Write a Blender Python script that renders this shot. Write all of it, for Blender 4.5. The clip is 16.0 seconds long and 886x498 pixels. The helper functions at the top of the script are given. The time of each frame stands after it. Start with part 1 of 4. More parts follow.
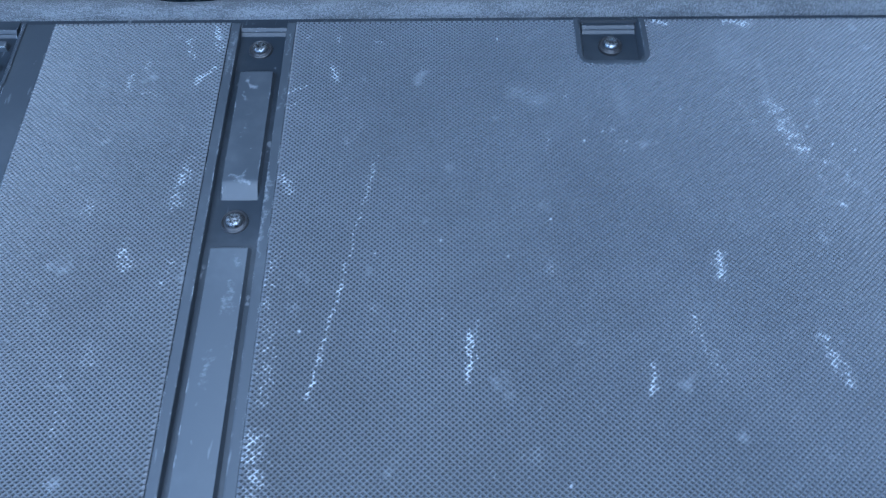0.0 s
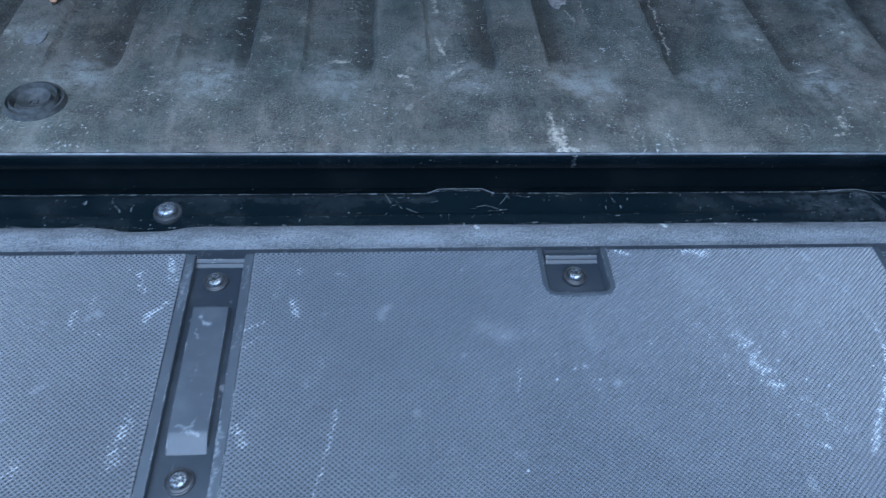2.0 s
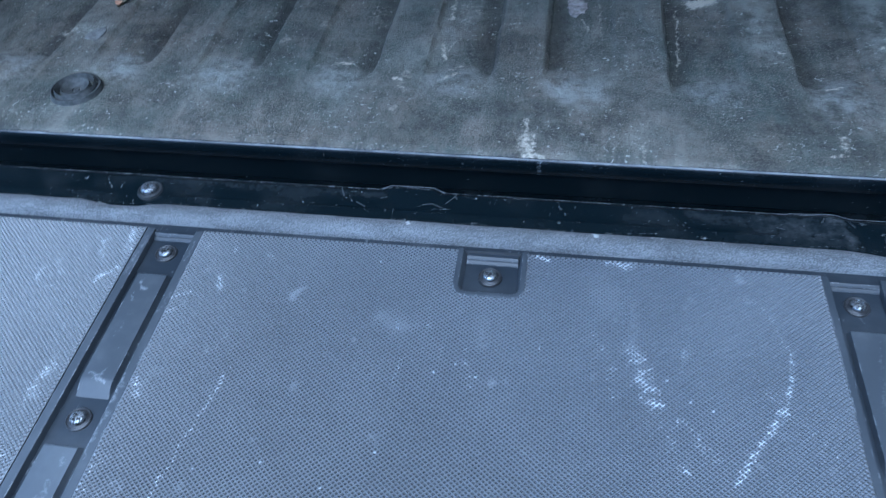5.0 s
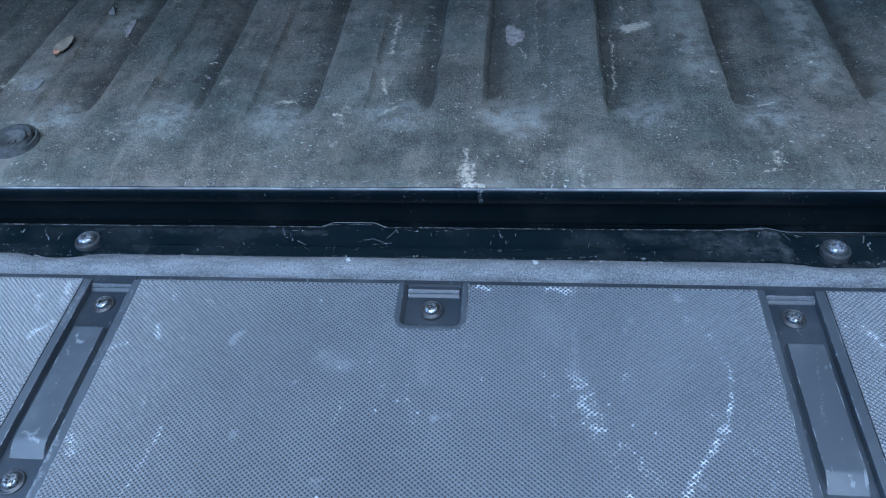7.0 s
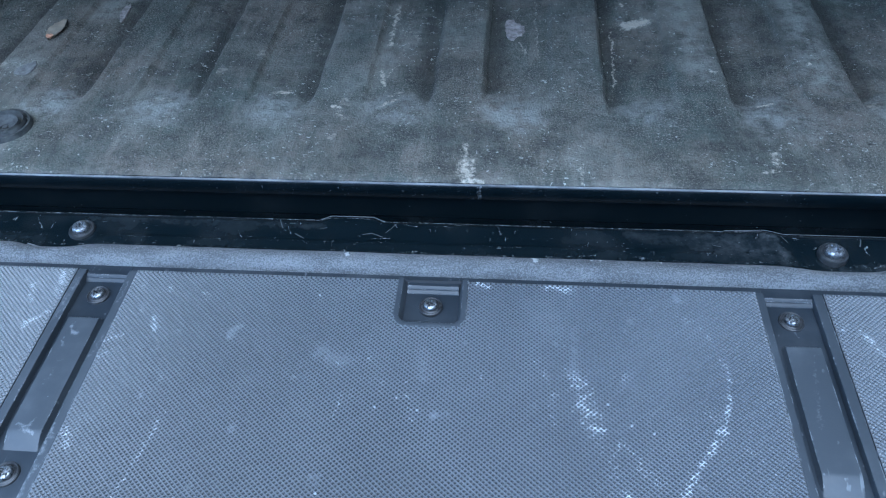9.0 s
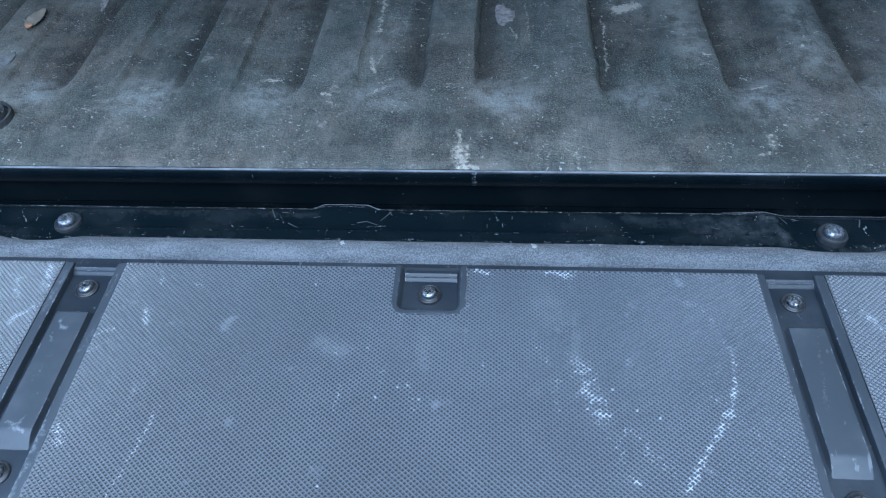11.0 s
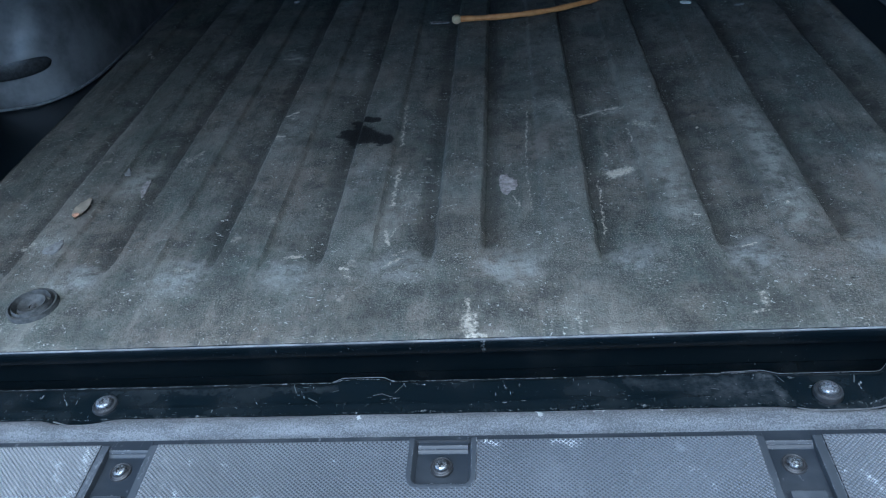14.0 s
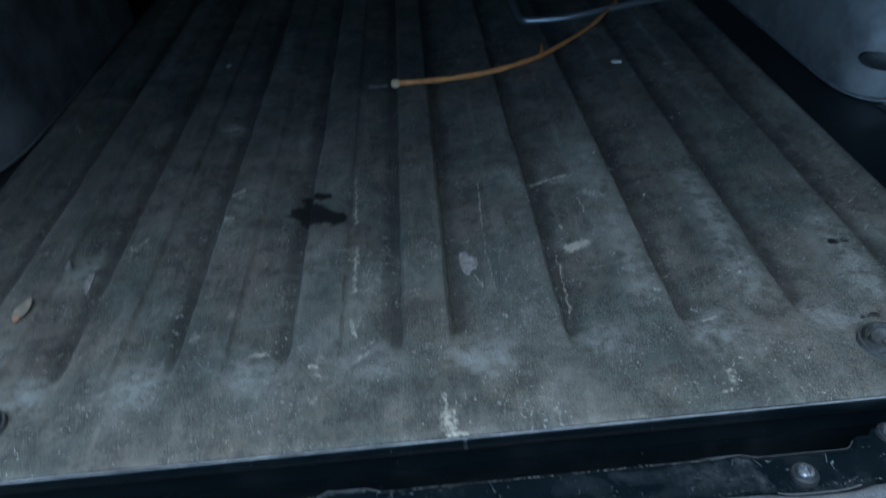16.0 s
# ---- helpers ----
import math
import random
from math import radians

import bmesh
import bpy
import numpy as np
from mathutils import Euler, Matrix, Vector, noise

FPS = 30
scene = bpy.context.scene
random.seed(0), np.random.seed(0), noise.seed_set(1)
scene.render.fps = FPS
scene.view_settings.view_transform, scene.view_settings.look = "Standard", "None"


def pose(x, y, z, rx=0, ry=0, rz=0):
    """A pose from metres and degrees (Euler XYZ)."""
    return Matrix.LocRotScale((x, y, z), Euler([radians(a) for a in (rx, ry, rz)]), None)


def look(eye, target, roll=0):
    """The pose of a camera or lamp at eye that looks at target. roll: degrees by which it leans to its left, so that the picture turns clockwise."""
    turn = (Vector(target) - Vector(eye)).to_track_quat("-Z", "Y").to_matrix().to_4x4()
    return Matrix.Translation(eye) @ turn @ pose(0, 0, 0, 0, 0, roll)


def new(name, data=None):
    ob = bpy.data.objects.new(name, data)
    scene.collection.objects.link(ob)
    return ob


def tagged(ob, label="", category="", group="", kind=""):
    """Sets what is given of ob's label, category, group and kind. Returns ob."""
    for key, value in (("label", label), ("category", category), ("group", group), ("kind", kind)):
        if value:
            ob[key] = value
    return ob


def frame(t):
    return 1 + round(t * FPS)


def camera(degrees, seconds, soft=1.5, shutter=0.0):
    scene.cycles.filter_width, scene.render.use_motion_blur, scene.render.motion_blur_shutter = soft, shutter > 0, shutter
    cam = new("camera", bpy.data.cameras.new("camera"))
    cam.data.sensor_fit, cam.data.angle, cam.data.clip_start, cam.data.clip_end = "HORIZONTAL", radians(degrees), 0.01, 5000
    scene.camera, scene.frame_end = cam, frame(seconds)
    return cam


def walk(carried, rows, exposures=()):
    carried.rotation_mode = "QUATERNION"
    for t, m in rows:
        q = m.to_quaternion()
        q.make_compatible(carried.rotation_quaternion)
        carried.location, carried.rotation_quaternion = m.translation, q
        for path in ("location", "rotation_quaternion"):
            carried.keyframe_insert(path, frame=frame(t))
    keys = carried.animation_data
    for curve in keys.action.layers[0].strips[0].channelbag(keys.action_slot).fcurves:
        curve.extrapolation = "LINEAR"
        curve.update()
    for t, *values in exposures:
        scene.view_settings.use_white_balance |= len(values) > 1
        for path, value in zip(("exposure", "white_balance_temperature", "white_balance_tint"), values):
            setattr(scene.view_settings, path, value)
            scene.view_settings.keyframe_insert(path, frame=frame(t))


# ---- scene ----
cam = camera(61.1, 16.0, 1.15, 0.3)
PATH = [
    (0, (-0.117, -0.387, 0.392), (-0.128, 0.589, -1.353), -0.9),
    (0.2, (-0.117, -0.383, 0.39), (-0.094, 0.643, -1.329), 1.9),
    (0.5, (-0.115, -0.384, 0.396), (-0.096, 0.82, -1.201), 1.4),
    (1, (-0.12, -0.371, 0.394), (-0.11, 0.91, -1.141), 0.9),
    (1.2, (-0.130, -0.363, 0.399), (-0.152, 0.924, -1.131), -0.2),
    (1.5, (-0.15, -0.342, 0.399), (-0.073, 0.941, -1.133), 2.7),
    (2, (-0.132, -0.335, 0.398), (0.015, 0.998, -1.085), 4.1),
    (2.2, (-0.091, -0.328, 0.403), (-0.015, 1.028, -1.066), 3.1),
    (2.5, (-0.058, -0.339, 0.41), (-0.068, 1.043, -1.035), 2.9),
    (2.7, (-0.030, -0.343, 0.404), (-0.162, 1.027, -1.047), 0.3),
    (3, (-0.022, -0.357, 0.408), (-0.231, 0.975, -1.07), -0.2),
    (3.5, (-0.002, -0.365, 0.39), (-0.299, 0.889, -1.139), -2.1),
    (4, (0.01, -0.357, 0.39), (-0.283, 0.878, -1.156), -2.9),
    (4.5, (0.02, -0.35, 0.392), (-0.263, 0.924, -1.124), -3.3),
    (5, (0.039, -0.35, 0.408), (-0.234, 0.981, -1.06), -4.4),
    (5.2, (0.049, -0.351, 0.415), (-0.216, 1.004, -1.033), -5.0),
    (7.3, (0.065, -0.342, 0.408), (-0.143, 1.049, -1.014), -5.6),
    (7.5, (0.063, -0.342, 0.409), (-0.145, 1.046, -1.015), -5.8),
    (8, (0.063, -0.343, 0.407), (-0.152, 1.042, -1.02), -6.0),
    (8.5, (0.066, -0.342, 0.41), (-0.146, 1.04, -1.02), -5.4),
    (8.7, (0.062, -0.34, 0.411), (-0.134, 1.035, -1.027), -4.2),
    (10.8, (0.041, -0.336, 0.402), (-0.083, 1.036, -1.048), -2.8),
    (11, (0.044, -0.336, 0.401), (-0.088, 1.028, -1.056), -3.1),
    (11.5, (0.048, -0.335, 0.402), (-0.102, 1.023, -1.059), -4.4),
    (12, (0.045, -0.339, 0.409), (-0.165, 1.021, -1.042), -6.3),
    (12.5, (0.054, -0.322, 0.409), (-0.149, 1.057, -1.025), -8.2),
    (12.7, (0.061, -0.327, 0.42), (-0.122, 1.07, -1.001), -8.2),
    (13, (0.069, -0.341, 0.436), (-0.082, 1.094, -0.949), -7.0),
    (13.3, (0.077, -0.343, 0.442), (-0.065, 1.158, -0.869), -6.2),
    (13.5, (0.077, -0.337, 0.45), (-0.071, 1.195, -0.827), -5.9),
    (14, (0.065, -0.341, 0.454), (-0.142, 1.246, -0.746), -6.9),
    (14.5, (0.054, -0.329, 0.43), (-0.127, 1.218, -0.825), -5.3),
    (14.7, (0.044, -0.333, 0.413), (-0.095, 1.182, -0.886), -3.8),
    (15, (0.037, -0.33, 0.408), (-0.025, 1.131, -0.956), -1.9),
    (15.2, (0.04, -0.33, 0.405), (0.045, 1.136, -0.956), -0.8),
    (15.5, (0.066, -0.317, 0.448), (0.141, 1.193, -0.861), -0.3),
    (15.7, (0.044, -0.311, 0.497), (0.152, 1.232, -0.771), -0.3),
    (15.8, (0.039, -0.302, 0.508), (0.093, 1.263, -0.737), -2.0),
    (15.9, (0.033, -0.298, 0.506), (0.022, 1.289, -0.711), -4.5),
    (16, (0.024, -0.298, 0.511), (0.026, 1.324, -0.658), -5.5),
]
# seconds, stops, kelvin, tint
EXPOSURES = [(0.0, 0.98, 4450, 3), (1.5, 1.16, 4600, 3), (3.0, 1.22, 4620, 3), (5.0, 1.29, 4560, 3), (8.0, 1.32, 4650, 2), (13.0, 1.34, 4780, 1), (14.0, 1.40, 5000, 1), (15.0, 1.39, 4850, 1), (15.4, 1.28, 4900, 0), (15.7, 1.00, 5000, -2), (16.0, 0.92, 5000, -3)]
walk(cam, [(t, look(eye, target, roll)) for t, eye, target, roll in PATH], EXPOSURES)

# ---- world and light ----
SUN_ELEV, SUN_TURN = 72.0, 166.0   # degrees; the turn is clockwise from the cab
world = bpy.data.worlds.new("sky")
scene.world = world
world.use_nodes = True
wn = world.node_tree
sky = wn.nodes.new("ShaderNodeTexSky")
sky.sky_type = "NISHITA"
sky.sun_disc = False
sky.sun_elevation, sky.sun_rotation = radians(SUN_ELEV), radians(SUN_TURN)
sky.air_density, sky.dust_density, sky.ozone_density = 1.0, 1.0, 1.0
wn.links.new(sky.outputs[0], wn.nodes["Background"].inputs[0])
wn.nodes["Background"].inputs[1].default_value = 0.14
sun = new("sun", bpy.data.lights.new("sun", "SUN"))
sun.data.energy, sun.data.angle, sun.data.color = 2.3, radians(85), (1.0, 0.97, 0.93)
_a, _e = radians(SUN_TURN), radians(SUN_ELEV)
sun.matrix_world = look((math.sin(_a) * math.cos(_e) * 5, math.cos(_a) * math.cos(_e) * 5, math.sin(_e) * 5), (0, 0, 0))


# ---- materials ----
def clean(name, base, rough, metal=0.0):
    m = bpy.data.materials.new(name)
    m.use_nodes = True
    b = m.node_tree.nodes["Principled BSDF"]
    b.inputs["Base Color"].default_value = (*base, 1)
    b.inputs["Roughness"].default_value = rough
    b.inputs["Metallic"].default_value = metal
    return m, m.node_tree, b


def math_node(nt, op, a, b=None, c=None, clamp=False):
    n = nt.nodes.new("ShaderNodeMath")
    n.operation, n.use_clamp = op, clamp
    for i, v in enumerate((a, b, c)):
        if v is None:
            continue
        if isinstance(v, (int, float)):
            n.inputs[i].default_value = v
        else:
            nt.links.new(v, n.inputs[i])
    return n.outputs[0]


def vec_node(nt, op, a, b=None, scale=None):
    n = nt.nodes.new("ShaderNodeVectorMath")
    n.operation = op
    for i, v in enumerate((a, b)):
        if v is None:
            continue
        if isinstance(v, tuple):
            n.inputs[i].default_value = v
        else:
            nt.links.new(v, n.inputs[i])
    if scale is not None:
        nt.links.new(scale, n.inputs["Scale"])
    return n.outputs["Value"] if op in ("DOT_PRODUCT", "LENGTH") else n.outputs["Vector"]


def ramp(nt, v, lo, hi, to_lo=0.0, to_hi=1.0, smooth=True):
    n = nt.nodes.new("ShaderNodeMapRange")
    n.interpolation_type = "SMOOTHSTEP" if smooth else "LINEAR"
    nt.links.new(v, n.inputs["Value"])
    for key, x in (("From Min", lo), ("From Max", hi), ("To Min", to_lo), ("To Max", to_hi)):
        n.inputs[key].default_value = x
    return n.outputs["Result"]


def place(nt):
    return nt.nodes.new("ShaderNodeNewGeometry").outputs["Position"]


def fuzz(nt, pos, scale, detail=4.0, rough=0.6, stretch=(1, 1, 1), shift=(0, 0, 0)):
    if stretch != (1, 1, 1):
        pos = vec_node(nt, "MULTIPLY", pos, stretch)
    if shift != (0, 0, 0):
        pos = vec_node(nt, "ADD", pos, shift)
    n = nt.nodes.new("ShaderNodeTexNoise")
    nt.links.new(pos, n.inputs["Vector"])
    n.inputs["Scale"].default_value = scale
    n.inputs["Detail"].default_value = detail
    n.inputs["Roughness"].default_value = rough
    return n.outputs["Fac"]


def wobble(nt, pos, scale):
    n = nt.nodes.new("ShaderNodeTexNoise")
    nt.links.new(pos, n.inputs["Vector"])
    n.inputs["Scale"].default_value, n.inputs["Detail"].default_value = scale, 2
    return n.outputs["Color"]


def specks(nt, pos, scale, size, share):
    """Scattered flecks: about one in `share` cells of the size 1/scale carries one."""
    v = nt.nodes.new("ShaderNodeTexVoronoi")
    nt.links.new(pos, v.inputs["Vector"])
    v.inputs["Scale"].default_value = scale
    near = ramp(nt, v.outputs["Distance"], size, size * 0.6)
    sep = nt.nodes.new("ShaderNodeSeparateColor")
    nt.links.new(v.outputs["Color"], sep.inputs[0])
    pick = math_node(nt, "GREATER_THAN", sep.outputs[0], 1 - share)
    return math_node(nt, "MULTIPLY", near, pick)


def mix(nt, fac, a, b):
    n = nt.nodes.new("ShaderNodeMix")
    n.data_type = "RGBA"
    for key, v in ((0, fac), (6, a), (7, b)):
        if isinstance(v, (int, float)):
            n.inputs[key].default_value = v
        elif isinstance(v, tuple):
            n.inputs[key].default_value = (*v, 1)
        else:
            nt.links.new(v, n.inputs[key])
    return n.outputs[2]


def marks(nt, pos, segs, stirred=0.012):
    """Wear marks along line pieces (x0, y0, x1, y1, half width, strength), joined into one mask."""
    wob = nt.nodes.new("ShaderNodeTexNoise")
    nt.links.new(pos, wob.inputs["Vector"])
    wob.inputs["Scale"].default_value, wob.inputs["Detail"].default_value = 110, 3
    stir = vec_node(nt, "MULTIPLY", vec_node(nt, "SUBTRACT", wob.outputs["Color"], (0.5, 0.5, 0.5)), (stirred, stirred, 0))
    flat = vec_node(nt, "ADD", vec_node(nt, "MULTIPLY", pos, (1, 1, 0)), stir)
    out = None
    for x0, y0, x1, y1, w, s in segs:
        ba = (x1 - x0, y1 - y0, 0.0)
        l2 = max(ba[0] ** 2 + ba[1] ** 2, 1e-9)
        pa = vec_node(nt, "SUBTRACT", flat, (x0, y0, 0.0))
        h = math_node(nt, "DIVIDE", vec_node(nt, "DOT_PRODUCT", pa, ba), l2, clamp=True)
        sc = nt.nodes.new("ShaderNodeVectorMath")
        sc.operation = "SCALE"
        sc.inputs[0].default_value = ba
        nt.links.new(h, sc.inputs["Scale"])
        d = vec_node(nt, "LENGTH", vec_node(nt, "SUBTRACT", pa, sc.outputs[0]))
        m = ramp(nt, d, w * 1.3, 0.0, 0.0, s)
        out = m if out is None else math_node(nt, "MAXIMUM", out, m)
    return out


def broken(nt, mask, grit, lo, hi, k=2.4):
    """The mask eaten away by a grain, so that weak marks leave only flecks."""
    g = math_node(nt, "MULTIPLY", math_node(nt, "SUBTRACT", grit, 0.5), k)
    g = math_node(nt, "MULTIPLY", g, ramp(nt, mask, 0.02, 0.25))
    return ramp(nt, math_node(nt, "ADD", mask, g), lo, hi)


def bump(nt, bsdf, height, distance, strength=1.0):
    n = nt.nodes.new("ShaderNodeBump")
    n.inputs["Strength"].default_value = strength
    n.inputs["Distance"].default_value = distance
    nt.links.new(height, n.inputs["Height"])
    nt.links.new(n.outputs[0], bsdf.inputs["Normal"])


DUST = (0.42, 0.44, 0.46)


def panel_material(name, lo, hi, x_lo, x_hi):
    """Dark moulded plastic, painted paler on ridges and darker in pits to deepen their shade, with pale scuffs on the
    raised grain.
    """
    m, nt, b = clean(name, (0.04, 0.041, 0.043), 0.42)
    pos = place(nt)
    film = ramp(nt, fuzz(nt, pos, 9, 5, 0.62), 0.30, 0.75, lo, hi)
    spots = ramp(nt, fuzz(nt, pos, 42, 3, 0.5, shift=(3, 7, 0)), 0.64, 0.80, 0.0, 0.26)
    segs = [(-0.162, -0.098, -0.176, -0.175, 0.0022, 0.72), (-0.176, -0.175, -0.194, -0.263, 0.0024, 0.95), (-0.105, -0.222, -0.106, -0.252, 0.003, 1.3),
        (-0.1, -0.215, -0.101, -0.235, 0.0025, 0.7), (0.197, -0.04, 0.196, -0.07, 0.0024, 1.0), (0.196, -0.07, 0.187, -0.092, 0.003, 1.1),
        (0.187, -0.092, 0.155, -0.14, 0.0034, 1.12), (0.181, -0.006, 0.197, -0.04, 0.0022, 0.72), (0.172, -0.066, 0.184, -0.084, 0.0050, 0.50),
        (0.186, -0.09, 0.215, -0.12, 0.003, 0.55), (0.089, -0.01, 0.098, -0.06, 0.004, 0.4), (0.1, -0.058, 0.11, -0.088, 0.009, 0.85), (0.103, -0.080, 0.112, -0.096, 0.0080, 0.95)] + [(0.11, -0.088, 0.126, -0.137, 0.007, 0.46), (0.126, -0.105, 0.146, -0.13, 0.006, 0.6), (0.072, -0.045, 0.086, -0.066, 0.006, 0.44),
        (0.084, -0.066, 0.086, -0.092, 0.006, 0.44), (0.125, -0.135, 0.127, -0.139, 0.003, 1.3), (0.046, -0.174, 0.042, -0.184, 0.008, 0.95),
        (0.022, -0.215, 0.034, -0.25, 0.006, 0.66), (0.092, -0.224, 0.101, -0.252, 0.006, 0.92), (-0.005, -0.244, -0.005, -0.256, 0.004, 1.2),
        (-0.058, -0.046, -0.056, -0.054, 0.006, 0.45), (-0.01, -0.07, -0.002, -0.096, 0.003, 0.55), (-0.051, -0.08, -0.052, -0.098, 0.003, 0.55)] + [(-0.038, -0.05, -0.035, -0.053, 0.003, 0.8), (-0.196, -0.022, -0.192, -0.034, 0.0045, 0.95), (-0.192, 0.002, -0.195, 0.012, 0.003, 0.7),
        (-0.168, 0.002, -0.16, -0.003, 0.003, 0.75), (0.033, 0.019, 0.042, 0.018, 0.0028, 1.25), (0.082, 0.019, 0.1, 0.016, 0.005, 0.9),
        (0.112, 0.019, 0.12, 0.018, 0.003, 0.5), (0.168, -0.002, 0.185, -0.01, 0.003, 0.62), (0.152, 0.0, 0.16, 0.004, 0.0028, 0.5),
        (-0.223, -0.045, -0.213, -0.04, 0.003, 0.85), (-0.223, -0.06, -0.212, -0.05, 0.003, 0.7), (-0.222, -0.115, -0.216, -0.124, 0.006, 0.75)] + [(-0.221, -0.17, -0.217, -0.26, 0.008, 0.55), (-0.219, -0.28, -0.215, -0.32, 0.009, 0.92), (-0.281, 0.015, -0.277, -0.004, 0.005, 0.95),
        (-0.288, -0.036, -0.277, -0.022, 0.0035, 1.05), (-0.298, 0.002, -0.295, -0.01, 0.005, 0.9), (-0.308, 0.008, -0.3, 0.003, 0.003, 0.6),
        (-0.333, -0.03, -0.333, -0.04, 0.0055, 0.72), (-0.322, -0.044, -0.314, -0.047, 0.004, 0.62), (-0.284, -0.112, -0.286, -0.134, 0.0085, 0.8),
        (-0.281, -0.1, -0.285, -0.11, 0.006, 0.62), (-0.312, -0.166, -0.308, -0.178, 0.006, 0.92), (-0.338, -0.132, -0.34, -0.142, 0.005, 0.66)] + [(-0.281, -0.175, -0.284, -0.192, 0.005, 0.62), (-0.33, -0.245, -0.322, -0.32, 0.004, 0.5), (0.29, -0.012, 0.3, -0.03, 0.004, 0.9),
        (0.3, -0.045, 0.33, -0.06, 0.0035, 0.7), (0.345, -0.02, 0.36, -0.045, 0.003, 0.6)]
    segs = [g for g in segs if x_lo < g[0] < x_hi]
    grit = fuzz(nt, pos, 520, 3, 0.7, shift=(1, 4, 0))
    thin = ramp(nt, fuzz(nt, pos, 150, 3, 0.6, shift=(2, 6, 0)), 0.36, 0.62, 0.50, 1.14)
    scuffs = broken(nt, math_node(nt, "MULTIPLY", marks(nt, pos, segs, 0.009), thin), grit, 0.50, 1.15, 3.5)
    smudge = marks(nt, pos, [(-0.068, -0.046, -0.054, -0.053, 0.010, 1.0), (-0.002, -0.039, 0.001, -0.065, 0.005, 0.6), (0.100, -0.018, 0.099, -0.055, 0.005, 0.8), (0.075, 0.000, 0.086, -0.020, 0.014, 0.5)], 0.012)
    smudge = math_node(nt, "MULTIPLY", smudge, ramp(nt, fuzz(nt, pos, 90, 4, 0.7, shift=(4, 2, 0)), 0.30, 0.65, 0.02, 0.11))
    sep = nt.nodes.new("ShaderNodeSeparateXYZ")
    nt.links.new(pos, sep.inputs[0])
    crest = ramp(nt, sep.outputs[2], -0.00055, -0.00012, 0.05, 1.0)
    rub = math_node(nt, "MULTIPLY", ramp(nt, fuzz(nt, pos, 40, 3, 0.6, stretch=(1.6, 0.8, 1), shift=(8, 2, 0)), 0.60, 0.74), ramp(nt, grit, 0.46, 0.62, 0.1, 0.8))
    rub = math_node(nt, "MULTIPLY", rub, ramp(nt, fuzz(nt, pos, 6, 2, 0.5, shift=(1, 9, 0)), 0.46, 0.60))
    scuffs = math_node(nt, "MULTIPLY", math_node(nt, "MAXIMUM", math_node(nt, "MULTIPLY", scuffs, 0.95), math_node(nt, "MULTIPLY", rub, 0.6)), crest)
    flecks = specks(nt, pos, 75, 0.09, 0.09)
    # thins the dust film in the pits, as shade put into the colour
    pit_shade = ramp(nt, sep.outputs[2], -0.00080, -0.00025, 0.22, 1.65)
    film = math_node(nt, "MULTIPLY", film, pit_shade)
    dust = math_node(nt, "MAXIMUM", math_node(nt, "ADD", math_node(nt, "ADD", film, spots), smudge), math_node(nt, "MULTIPLY", flecks, 0.9))
    col = mix(nt, dust, (0.052, 0.053, 0.056), DUST)
    col = mix(nt, scuffs, col, (0.66, 0.68, 0.69))
    nt.links.new(col, b.inputs["Base Color"])
    b.inputs["Specular IOR Level"].default_value = 0.85
    nt.links.new(ramp(nt, dust, 0.0, 0.7, 0.26, 0.6), b.inputs["Roughness"])
    return m


